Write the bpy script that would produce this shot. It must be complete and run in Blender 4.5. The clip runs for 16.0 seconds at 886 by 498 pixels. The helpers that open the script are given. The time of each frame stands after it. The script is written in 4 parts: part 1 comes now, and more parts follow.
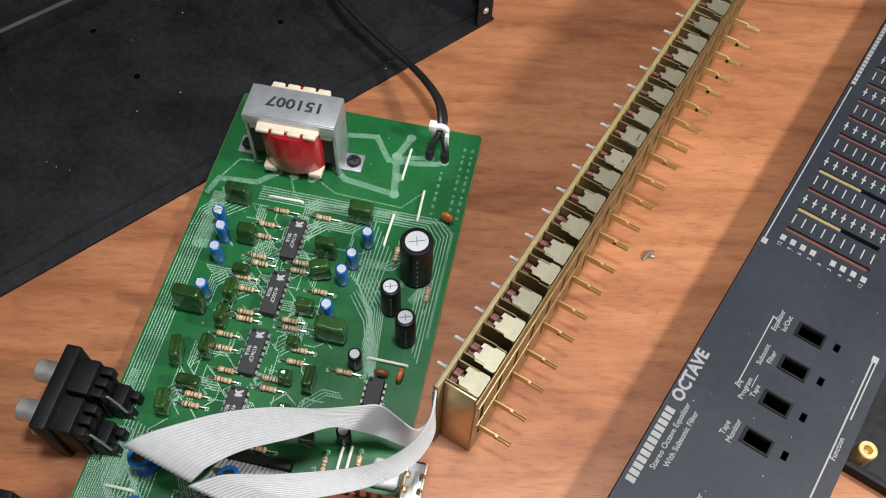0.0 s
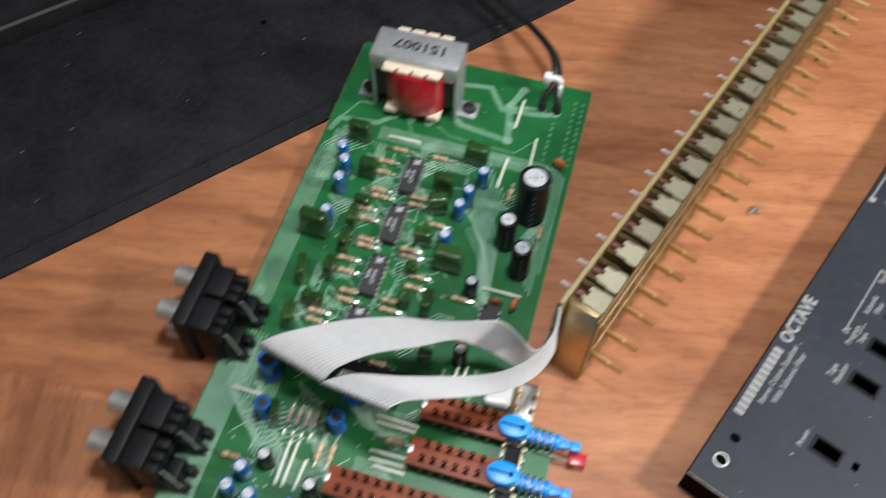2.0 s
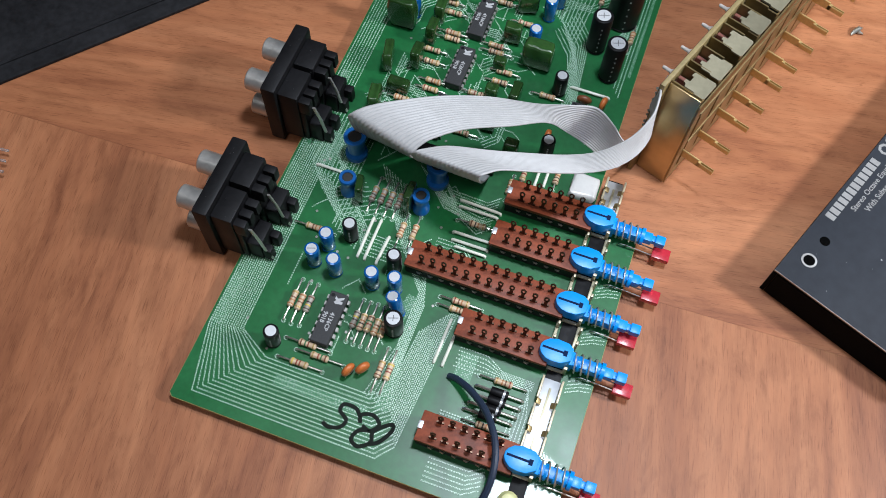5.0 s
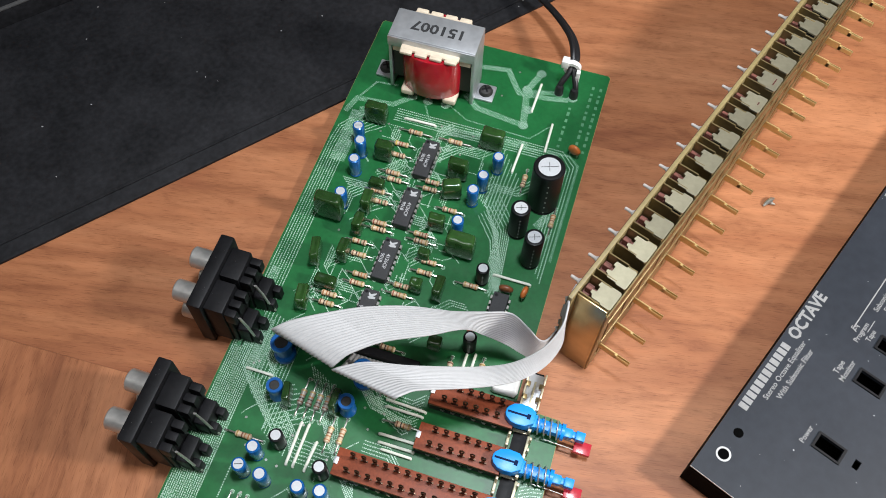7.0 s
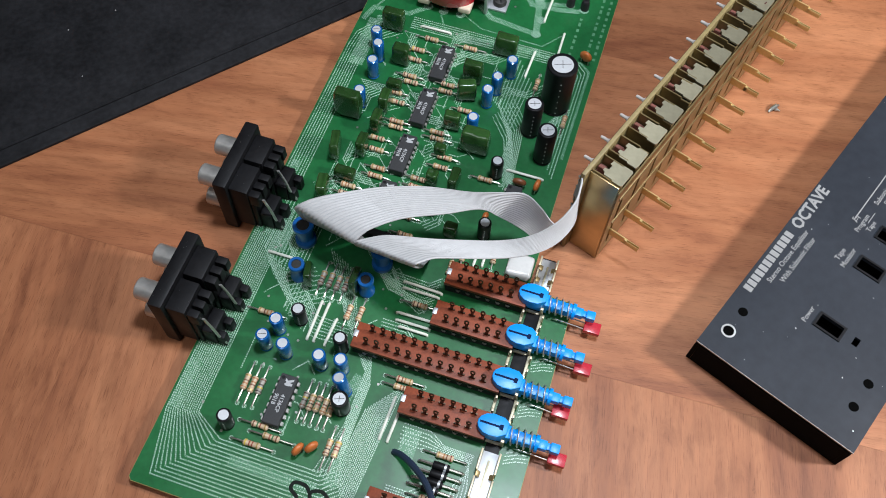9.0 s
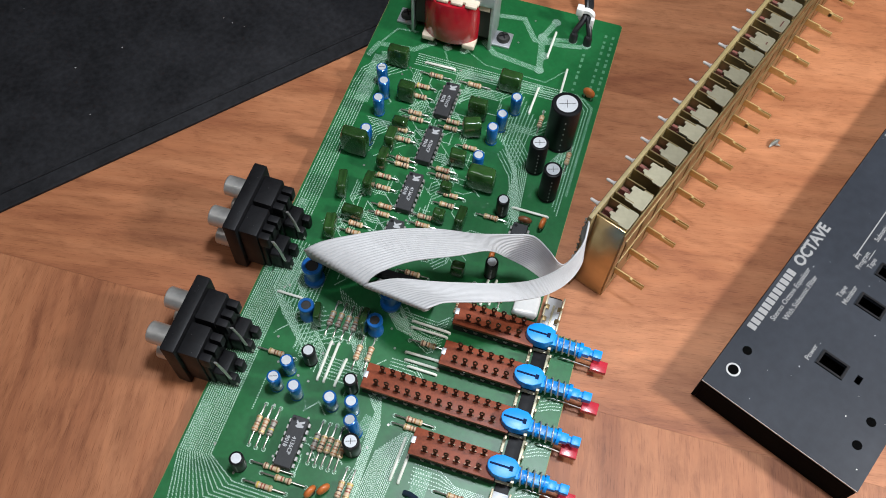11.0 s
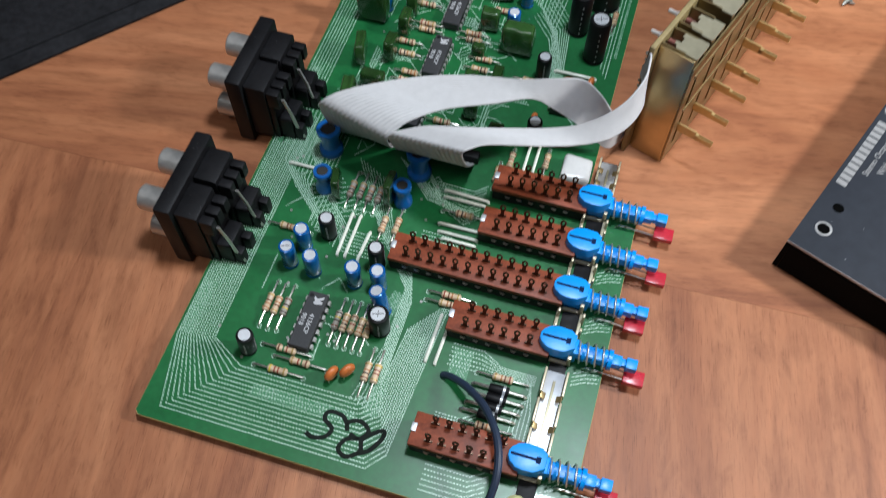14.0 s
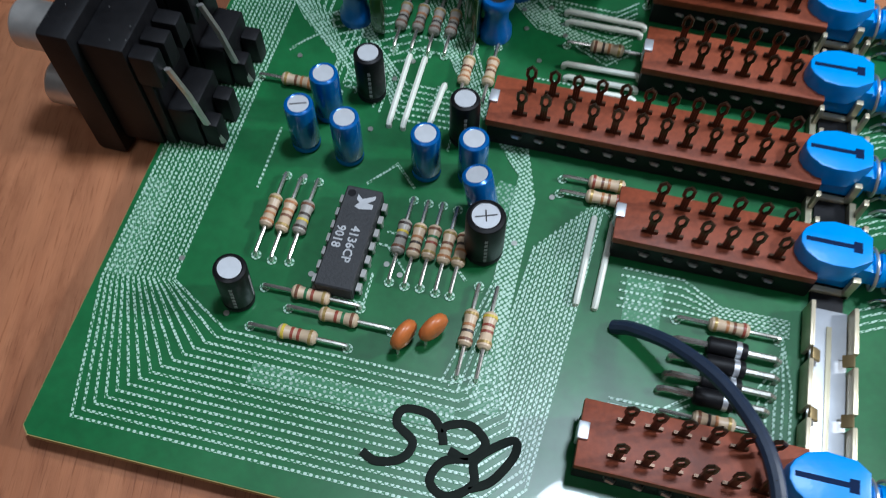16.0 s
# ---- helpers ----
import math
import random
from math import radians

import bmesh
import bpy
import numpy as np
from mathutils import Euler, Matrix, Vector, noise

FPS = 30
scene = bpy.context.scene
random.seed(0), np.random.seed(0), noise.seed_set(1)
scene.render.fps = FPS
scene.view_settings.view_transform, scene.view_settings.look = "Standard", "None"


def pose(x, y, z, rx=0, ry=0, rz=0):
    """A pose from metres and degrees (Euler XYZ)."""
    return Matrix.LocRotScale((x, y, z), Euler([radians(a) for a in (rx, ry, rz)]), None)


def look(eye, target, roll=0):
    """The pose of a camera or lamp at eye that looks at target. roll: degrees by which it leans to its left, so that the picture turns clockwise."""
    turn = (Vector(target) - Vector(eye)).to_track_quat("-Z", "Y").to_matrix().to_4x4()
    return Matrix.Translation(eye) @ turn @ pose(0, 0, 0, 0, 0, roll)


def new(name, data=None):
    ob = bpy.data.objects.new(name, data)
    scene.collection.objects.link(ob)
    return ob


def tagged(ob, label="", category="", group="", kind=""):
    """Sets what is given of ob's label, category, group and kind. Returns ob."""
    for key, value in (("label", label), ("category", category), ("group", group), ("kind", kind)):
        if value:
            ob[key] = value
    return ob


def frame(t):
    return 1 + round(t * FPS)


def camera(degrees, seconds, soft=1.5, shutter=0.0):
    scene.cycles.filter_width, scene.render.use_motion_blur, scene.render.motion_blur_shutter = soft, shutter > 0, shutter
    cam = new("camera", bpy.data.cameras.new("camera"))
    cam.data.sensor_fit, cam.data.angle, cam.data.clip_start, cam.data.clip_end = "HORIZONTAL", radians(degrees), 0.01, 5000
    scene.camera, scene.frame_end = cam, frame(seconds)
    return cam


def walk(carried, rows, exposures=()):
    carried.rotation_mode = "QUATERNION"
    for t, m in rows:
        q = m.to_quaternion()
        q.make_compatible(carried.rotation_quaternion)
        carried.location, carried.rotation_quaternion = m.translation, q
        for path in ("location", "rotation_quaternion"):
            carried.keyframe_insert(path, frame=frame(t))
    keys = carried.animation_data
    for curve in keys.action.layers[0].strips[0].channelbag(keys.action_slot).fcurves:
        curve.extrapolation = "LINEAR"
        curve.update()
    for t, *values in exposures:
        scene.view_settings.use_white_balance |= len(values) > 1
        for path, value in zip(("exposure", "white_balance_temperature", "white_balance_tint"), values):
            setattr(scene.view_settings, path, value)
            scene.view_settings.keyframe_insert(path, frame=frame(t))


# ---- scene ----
# camera: seconds, millimetres in the board's frame, yaw, pitch, roll
cam = camera(53.9, 16.0, soft=0.95, shutter=0.35)
PATH = [
    (0, 134.1, 34.7, 311.2, 8.93, -58.99, 3.43),
    (0.5, 141.6, 36.8, 315.1, 9.29, -57.86, 2.62),
    (1, 145.1, 37.7, 316.2, 9.33, -57.55, 2.37),
    (1.5, 145.2, 33.4, 314.5, 9.35, -57.07, 2.42),
    (2, 113.5, -6.9, 304.5, 14.01, -57.84, 2.27),
    (2.5, 92.4, -37.7, 292.7, 19.36, -61.81, 1.18),
    (3, 96.0, -44.9, 280.3, 19.01, -64.18, 2.22),
    (5.3, 106.5, -47.6, 279.1, 17.05, -63.87, 2.82),
    (5.5, 107.8, -39.2, 287.0, 16.82, -63.62, 2.47),
    (6, 111.4, -13.5, 308.1, 16.31, -62.37, 2.23),
    (6.5, 110.2, 1.8, 312.9, 15.40, -61.37, 2.61),
    (7, 112.7, 2.6, 313.6, 16.11, -60.87, 1.81),
    (7.5, 107.5, -13.8, 308.6, 15.04, -60.87, 2.92),
    (8, 113.1, -37.5, 297.0, 14.80, -60.86, 3.50),
    (8.5, 114.2, -42.2, 302.1, 14.88, -60.95, 3.48),
    (9, 118.7, -38.6, 304.1, 15.75, -61.30, 2.72),
    (9.5, 116.5, -34.7, 305.7, 14.84, -61.10, 3.44),
    (12, 108.2, -29.0, 317.1, 14.87, -61.04, 3.14),
    (12.5, 107.3, -27.9, 316.1, 14.87, -61.06, 3.10),
    (13, 105.2, -33.4, 308.5, 14.68, -61.12, 3.26),
    (13.5, 105.5, -41.3, 297.2, 15.21, -60.99, 2.31),
    (14, 110.6, -56.1, 248.4, 16.57, -59.98, 0.38),
    (14.5, 98.1, -60.4, 214.4, 16.14, -59.78, 0.09),
    (15, 88.3, -42.6, 167.1, 14.70, -59.72, 0.70),
    (15.5, 78.6, -29.2, 145.7, 15.66, -59.33, -1.21),
    (16, 69.9, -22.3, 130.1, 13.56, -61.26, 0.12),
]


def aim(x, y, z, yaw, pitch, roll):
    return pose(x / 1000, y / 1000, z / 1000, 0, 0, yaw) @ pose(0, 0, 0, 90 + pitch) @ pose(0, 0, 0, 0, 0, roll)


walk(cam, [(t, aim(*row)) for t, *row in PATH], exposures=[(0.0, -0.2, 6400, 10), (1.5, -0.2, 6400, 10), (3.0, -0.35, 6150, 10), (5.5, -0.25, 5900, 10), (7.0, -0.13, 6250, 10), (9.0, -0.27, 6000, 10), (12.5, -0.2, 6200, 10), (13.5, -0.22, 6200, 10), (14.5, -0.42, 5650, 8), (15.5, -0.36, 5600, 8), (16.0, -0.46, 5550, 8)])

# ---- light ----
world = bpy.data.worlds.new("room_air")
scene.world = world
world.use_nodes = True
world.node_tree.nodes["Background"].inputs["Color"].default_value = (0.9, 0.95, 1.0, 1)
world.node_tree.nodes["Background"].inputs["Strength"].default_value = 0.25


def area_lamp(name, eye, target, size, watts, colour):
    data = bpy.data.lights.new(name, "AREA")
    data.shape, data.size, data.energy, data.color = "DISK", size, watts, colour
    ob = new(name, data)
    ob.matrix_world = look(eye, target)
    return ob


area_lamp("side_lamp", (0.52, 0.16, 0.36), (0.22, 0.25, 0.0), 0.06, 3.2, (1.0, 0.95, 0.90))
area_lamp("overhead_lamp", (0.15, 0.155, 0.68), (0.13, 0.16, 0.0), 0.09, 4.3, (0.94, 0.97, 1.0))
# unseen soft lamp, added to fill the dark shade under the parts
area_lamp("soft_fill", (0.0, -0.55, 1.72), (0.08, 0.1, 0.0), 0.8, 10.0, (1.0, 0.97, 0.93))

# ---- materials ----
def nodes_of(name):
    m = bpy.data.materials.new(name)
    m.use_nodes = True
    nt = m.node_tree
    return m, nt, nt.nodes["Principled BSDF"]


def add(nt, kind, **values):
    n = nt.nodes.new(kind)
    for key, value in values.items():
        n.inputs[key].default_value = value
    return n


def coords(nt, scale=(1, 1, 1), rot=(0, 0, 0)):
    tc = nt.nodes.new("ShaderNodeTexCoord")
    mp = add(nt, "ShaderNodeMapping", Scale=scale, Rotation=rot)
    nt.links.new(tc.outputs["Object"], mp.inputs["Vector"])
    return mp.outputs["Vector"]


def ramp(nt, source, stops):
    r = nt.nodes.new("ShaderNodeValToRGB")
    els = r.color_ramp.elements
    while len(els) < len(stops):
        els.new(0.5)
    for e, (p, c) in zip(els, stops):
        e.position, e.color = p, (*c, 1)
    nt.links.new(source, r.inputs["Fac"])
    return r.outputs["Color"]


def plain(name, colour, rough=0.5, metal=0.0, vary=0.12, grain=900.0, bump=0.15, coat=0.0, spec=0.5, per_object=0.0, alpha=1.0, trans=0.0):
    """A surface with fine grain and slow stains."""
    m, nt, b = nodes_of(name)
    v = coords(nt)
    fine = add(nt, "ShaderNodeTexNoise", Scale=grain, Detail=4.0)
    slow = add(nt, "ShaderNodeTexNoise", Scale=grain / 11.0, Detail=3.0)
    for n in (fine, slow):
        nt.links.new(v, n.inputs["Vector"])
    mix = add(nt, "ShaderNodeMath")
    mix.operation = "ADD"
    nt.links.new(fine.outputs["Fac"], mix.inputs[0])
    nt.links.new(slow.outputs["Fac"], mix.inputs[1])
    half = add(nt, "ShaderNodeMath")
    half.operation = "MULTIPLY"
    half.inputs[1].default_value = 0.5
    nt.links.new(mix.outputs[0], half.inputs[0])
    lo = tuple(c * (1 - vary * 1.6) for c in colour)
    hi = tuple(min(1, c * (1 + vary * 1.6)) for c in colour)
    col = ramp(nt, half.outputs[0], [(0.3, lo), (0.7, hi)])
    if per_object:
        info = nt.nodes.new("ShaderNodeObjectInfo")
        hsv = add(nt, "ShaderNodeHueSaturation")
        mr = add(nt, "ShaderNodeMapRange")
        mr.inputs["To Min"].default_value, mr.inputs["To Max"].default_value = 1 - per_object, 1 + per_object
        nt.links.new(info.outputs["Random"], mr.inputs["Value"])
        nt.links.new(mr.outputs["Result"], hsv.inputs["Value"])
        nt.links.new(col, hsv.inputs["Color"])
        col = hsv.outputs["Color"]
    nt.links.new(col, b.inputs["Base Color"])
    rr = add(nt, "ShaderNodeMapRange")
    rr.inputs["To Min"].default_value, rr.inputs["To Max"].default_value = max(0.03, rough - 0.1), min(1, rough + 0.1)
    nt.links.new(slow.outputs["Fac"], rr.inputs["Value"])
    nt.links.new(rr.outputs["Result"], b.inputs["Roughness"])
    b.inputs["Metallic"].default_value = metal
    b.inputs["Coat Weight"].default_value = coat
    b.inputs["Specular IOR Level"].default_value = spec
    b.inputs["Transmission Weight"].default_value = trans
    if bump:
        bp = add(nt, "ShaderNodeBump", Strength=bump, Distance=0.0002)
        nt.links.new(fine.outputs["Fac"], bp.inputs["Height"])
        nt.links.new(bp.outputs["Normal"], b.inputs["Normal"])
    return m


def wood(name, light, mid, dark, rough, turn=-6.0, broad_at=(4, 30), figure=0.5):
    """Lacquered wood: broad figure, streaks and pores along the grain, worn blotches across it."""
    m, nt, b = nodes_of(name)
    info = nt.nodes.new("ShaderNodeObjectInfo")
    v0 = coords(nt, rot=(0, 0, radians(turn)))
    shift = nt.nodes.new("ShaderNodeVectorMath")
    shift.operation = "ADD"
    comb = nt.nodes.new("ShaderNodeCombineXYZ")
    nt.links.new(info.outputs["Random"], comb.inputs["Y"])
    nt.links.new(info.outputs["Random"], comb.inputs["X"])
    nt.links.new(v0, shift.inputs[0])
    nt.links.new(comb.outputs[0], shift.inputs[1])

    def stretch(sx, sy):
        mp = add(nt, "ShaderNodeMapping", Scale=(sx, sy, 1))
        nt.links.new(shift.outputs[0], mp.inputs["Vector"])
        return mp.outputs["Vector"]

    def multiply(a, c, factor):
        mx = nt.nodes.new("ShaderNodeMix")
        mx.data_type, mx.blend_type = "RGBA", "MULTIPLY"
        mx.inputs["Factor"].default_value = factor
        nt.links.new(a, mx.inputs["A"])
        nt.links.new(c, mx.inputs["B"])
        return mx.outputs["Result"]
    broad = add(nt, "ShaderNodeTexNoise", Scale=1.0, Detail=4.0, Roughness=0.6, Distortion=1.6)
    nt.links.new(stretch(*broad_at), broad.inputs["Vector"])
    rings = add(nt, "ShaderNodeTexNoise", Scale=1.0, Detail=3.0, Distortion=2.2)
    nt.links.new(stretch(broad_at[0] * 2.2, broad_at[1] * 4.0), rings.inputs["Vector"])
    fine = add(nt, "ShaderNodeTexNoise", Scale=1.0, Detail=6.0, Roughness=0.65)
    nt.links.new(stretch(36, 460), fine.inputs["Vector"])
    pores = add(nt, "ShaderNodeTexNoise", Scale=1.0, Detail=2.0)
    nt.links.new(stretch(150, 2600), pores.inputs["Vector"])
    blotch = add(nt, "ShaderNodeTexNoise", Scale=95.0, Detail=7.0, Roughness=0.7, Distortion=0.6)
    nt.links.new(stretch(0.5, 1.6), blotch.inputs["Vector"])
    marks = add(nt, "ShaderNodeTexNoise", Scale=42.0, Detail=5.0, Roughness=0.75)
    nt.links.new(stretch(0.8, 1.3), marks.inputs["Vector"])
    col = ramp(nt, broad.outputs["Fac"], [(0.3, dark), (0.47, mid), (0.66, light)])
    col = multiply(col, ramp(nt, rings.outputs["Fac"], [(0.36, (0.58, 0.48, 0.45)), (0.5, (1, 1, 1)), (0.7, (1.1, 1.08, 1.05))]), figure)
    col = multiply(col, ramp(nt, fine.outputs["Fac"], [(0.3, (0.72, 0.68, 0.64)), (0.65, (1.08, 1.06, 1.04))]), 0.34)
    col = multiply(col, ramp(nt, pores.outputs["Fac"], [(0.32, (0.5, 0.42, 0.36)), (0.43, (1, 1, 1))]), 0.55)
    col = multiply(col, ramp(nt, blotch.outputs["Fac"], [(0.32, (0.74, 0.70, 0.68)), (0.5, (1, 1, 1)), (0.7, (1.12, 1.1, 1.08))]), 0.95)
    col = multiply(col, ramp(nt, marks.outputs["Fac"], [(0.27, (0.3, 0.22, 0.2)), (0.325, (1, 1, 1))]), 0.8)
    nt.links.new(col, b.inputs["Base Color"])
    b.inputs["Specular IOR Level"].default_value = 0.35
    rr = add(nt, "ShaderNodeMapRange")
    rr.inputs["To Min"].default_value, rr.inputs["To Max"].default_value = rough, rough + 0.16
    nt.links.new(fine.outputs["Fac"], rr.inputs["Value"])
    nt.links.new(rr.outputs["Result"], b.inputs["Roughness"])
    bp = add(nt, "ShaderNodeBump", Strength=0.12, Distance=0.0003)
    nt.links.new(pores.outputs["Fac"], bp.inputs["Height"])
    nt.links.new(bp.outputs["Normal"], b.inputs["Normal"])
    return m


def dotted(name, ink, ground, scale, share=0.5):
    """Tinned copper under the solder mask, broken into a fine lattice of dots."""
    m, nt, b = nodes_of(name)
    v = coords(nt, rot=(0, 0, radians(45)))
    vor = add(nt, "ShaderNodeTexVoronoi", Scale=scale, Randomness=0.25)
    nt.links.new(v, vor.inputs["Vector"])
    slow = add(nt, "ShaderNodeTexNoise", Scale=70.0, Detail=2.0)
    nt.links.new(v, slow.inputs["Vector"])
    sub = add(nt, "ShaderNodeMath")
    sub.operation = "MULTIPLY_ADD"
    sub.inputs[1].default_value, sub.inputs[2].default_value = 0.14, 0.0
    nt.links.new(slow.outputs["Fac"], sub.inputs[0])
    tot = add(nt, "ShaderNodeMath")
    nt.links.new(vor.outputs["Distance"], tot.inputs[0])
    nt.links.new(sub.outputs[0], tot.inputs[1])
    col = ramp(nt, tot.outputs[0], [(share, ink), (share + 0.16, ground)])
    nt.links.new(col, b.inputs["Base Color"])
    b.inputs["Roughness"].default_value = 0.33
    bp = add(nt, "ShaderNodeBump", Strength=0.3, Distance=0.0001)
    bp.invert = True
    nt.links.new(vor.outputs["Distance"], bp.inputs["Height"])
    nt.links.new(bp.outputs["Normal"], b.inputs["Normal"])
    return m


GREEN = (0.012, 0.118, 0.032)
M = {
    "wood": wood("lacquered_wood", (0.46, 0.202, 0.096), (0.36, 0.145, 0.065), (0.22, 0.076, 0.035), 0.38, -7.5, (3.0, 17), 0.28),
    "cross_wood": wood("worn_cross_grain_wood", (0.42, 0.182, 0.086), (0.335, 0.134, 0.061), (0.225, 0.082, 0.038), 0.40, -97.5, (4, 24), 0.25),
    "mask": plain("green_solder_mask", GREEN, 0.36, vary=0.14, grain=600, bump=0.05, coat=0.15),
    "fibre": plain("board_edge_fibre", (0.33, 0.27, 0.09), 0.7),
    "trace": dotted("lattice_trace", (0.46, 0.64, 0.52), (0.03, 0.16, 0.055), 1500, 0.405),
    "pour": dotted("lattice_pour", (0.30, 0.44, 0.35), (0.05, 0.20, 0.085), 1350, 0.43),
    "band": plain("covered_copper", (0.12, 0.31, 0.16), 0.35, vary=0.1, grain=1500),
    "faint": plain("faint_print", (0.10, 0.27, 0.14), 0.4),
    "solder": plain("solder", (0.45, 0.46, 0.42), 0.35, metal=0.8),
    "bright_tin": plain("bright_tin", (0.74, 0.69, 0.64), 0.4, metal=0.3),
    "steel": plain("tinned_steel", (0.54, 0.53, 0.50), 0.34, metal=0.7, vary=0.1, grain=500),
    "zinc": plain("zinc_plate", (0.56, 0.58, 0.60), 0.42, metal=0.7, vary=0.12, grain=260),
    "wire": plain("bare_tinned_wire", (0.72, 0.70, 0.63), 0.28, metal=0.9),
    "jumper": plain("white_sleeved_wire", (0.74, 0.76, 0.66), 0.4, vary=0.06),
    "beige": plain("resistor_enamel", (0.58, 0.44, 0.29), 0.38, per_object=0.12, vary=0.06),
    "grey_enamel": plain("grey_enamel", (0.34, 0.31, 0.26), 0.4),
    "black": plain("black_plastic", (0.006, 0.006, 0.007), 0.5, vary=0.3, grain=700, spec=0.22),
    "chip": plain("chip_epoxy", (0.026, 0.027, 0.029), 0.62, vary=0.2, grain=2600, bump=0.4),
    "blue_sleeve": plain("blue_sleeve", (0.010, 0.115, 0.38), 0.18, metal=0.25, vary=0.1, coat=0.6),
    "black_sleeve": plain("black_sleeve", (0.006, 0.006, 0.007), 0.42, coat=0.05, spec=0.2),
    "can": plain("aluminium_can_top", (0.52, 0.54, 0.56), 0.4, metal=0.15, vary=0.05),
    "film": plain("green_dipped_film", (0.020, 0.058, 0.013), 0.2, vary=0.3, grain=240, coat=0.6, bump=0.1, per_object=0.3),
    "disc": plain("orange_dipped_ceramic", (0.52, 0.15, 0.035), 0.38, vary=0.1),
    "brown_disc": plain("brown_dipped_ceramic", (0.21, 0.075, 0.03), 0.38),
    "brown": plain("brown_phenolic", (0.225, 0.052, 0.021), 0.48, spec=0.3, vary=0.2, grain=1100),
    "blue": plain("sky_blue_plastic", (0.010, 0.29, 0.82), 0.36, vary=0.05),
    "coil_blue": plain("coil_blue", (0.010, 0.115, 0.40), 0.3, vary=0.1, coat=0.3),
    "ferrite": plain("dark_ferrite", (0.022, 0.021, 0.020), 0.6),
    "red": plain("red_tape", (0.42, 0.008, 0.020), 0.25, vary=0.15, grain=200, coat=0.4),
    "led": plain("red_clear_plastic", (0.62, 0.035, 0.06), 0.25, vary=0.1, trans=0.3),
    "nylon": plain("cream_nylon", (0.70, 0.60, 0.46), 0.45, vary=0.05),
    "white": plain("white_nylon", (0.78, 0.77, 0.74), 0.4, vary=0.04),
    "ribbon": plain("grey_white_vinyl", (0.47, 0.47, 0.47), 0.45, vary=0.05, grain=400),
    "gold": plain("yellow_passivated_steel", (0.34, 0.26, 0.125), 0.38, metal=0.75, vary=0.16, grain=300),
    "pale_gold": plain("pale_passivated_steel", (0.43, 0.40, 0.28), 0.46, metal=0.7, vary=0.15, grain=260, per_object=0.16),
    "cream_metal": plain("pale_tinned_brass", (0.60, 0.53, 0.37), 0.4, metal=0.5, vary=0.14, grain=400),
    "brass": plain("brass", (0.62, 0.46, 0.20), 0.35, metal=0.55),
    "dust": plain("red_brown_fibre", (0.115, 0.036, 0.024), 0.7),
    "track": plain("reddish_slider_track", (0.17, 0.06, 0.045), 0.5, vary=0.2),
    "card": plain("tan_laminate", (0.27, 0.21, 0.09), 0.5, vary=0.15),
    "bronze": plain("dark_bronze", (0.085, 0.05, 0.03), 0.32, metal=0.7), "shield": plain("polished_passivated_steel", (0.55, 0.41, 0.20), 0.32, metal=0.95, vary=0.14, grain=120), "oxide": plain("dark_red_fibre", (0.10, 0.030, 0.022), 0.6),
    "panel": plain("charcoal_paint", (0.025, 0.029, 0.037), 0.4, vary=0.14, grain=260, bump=0.06, spec=0.3),
    "panel_edge": plain("bare_edge_metal", (0.55, 0.55, 0.54), 0.4, metal=0.7),
    "chassis": plain("black_powder_paint", (0.0125, 0.0128, 0.0145), 0.58, vary=0.4, grain=420, bump=0.35, spec=0.2),
    "rim": plain("grey_highlight_and_dust", (0.07, 0.07, 0.07), 0.45),
    "ink": plain("pale_screen_print", (0.28, 0.28, 0.275), 0.6, vary=0.08),
    "chip_ink": plain("chip_print", (0.42, 0.43, 0.44), 0.6),
    "marker": plain("black_marker", (0.006, 0.010, 0.007), 0.75, spec=0.2),
    "cord": plain("black_rubber", (0.011, 0.011, 0.012), 0.4),
    # flange: black paint with the shade of sides and gaps put into it
    "groove": plain("deep_blue_recess_shade", (0.004, 0.016, 0.06), 0.7, spec=0.1), "flange": plain("black_paint_and_shade", (0.005, 0.005, 0.005), 0.85, spec=0.06),
    "navy": plain("navy_insulation", (0.016, 0.028, 0.055), 0.45),
    "glue": plain("hot_glue", (0.72, 0.72, 0.70), 0.22, vary=0.04, trans=0.2),
    "yellow": plain("pale_yellow_lacquer", (0.62, 0.62, 0.30), 0.3),
    "wall": plain("wall_paint", (0.66, 0.65, 0.64), 0.8, grain=60),
    "film_bag": plain("clear_bag", (0.90, 0.87, 0.86), 0.16, trans=0.86, grain=150, vary=0.05),
    # void: flat black that paints the shade inside holes and openings
    "c_brown": plain("band_brown", (0.17, 0.07, 0.035), 0.4), "c_black": plain("band_black", (0.05, 0.035, 0.028), 0.4), "void": plain("hole_shade_black", (0.003, 0.003, 0.003), 1.0, spec=0.0),
    "c_red": plain("band_red", (0.27, 0.06, 0.035), 0.4), "c_orange": plain("band_orange", (0.40, 0.17, 0.06), 0.4),
    "c_yellow": plain("band_yellow", (0.62, 0.46, 0.05), 0.4), "c_gold": plain("band_gold", (0.42, 0.29, 0.10), 0.35, metal=0.4),
    "c_green": plain("band_green", (0.04, 0.16, 0.06), 0.4),
}

# ---- builders, in millimetres ----
U = 0.001


def mesh(name, bm, mat, smooth=35):
    bmesh.ops.scale(bm, vec=(U, U, U), verts=bm.verts)
    if smooth:
        for f in bm.faces:
            f.smooth = True
        for e in bm.edges:
            if len(e.link_faces) != 2 or e.calc_face_angle(0) > radians(smooth):
                e.smooth = False
    me = bpy.data.meshes.new(name)
    bm.to_mesh(me)
    bm.free()
    me.materials.append(M[mat])
    return me


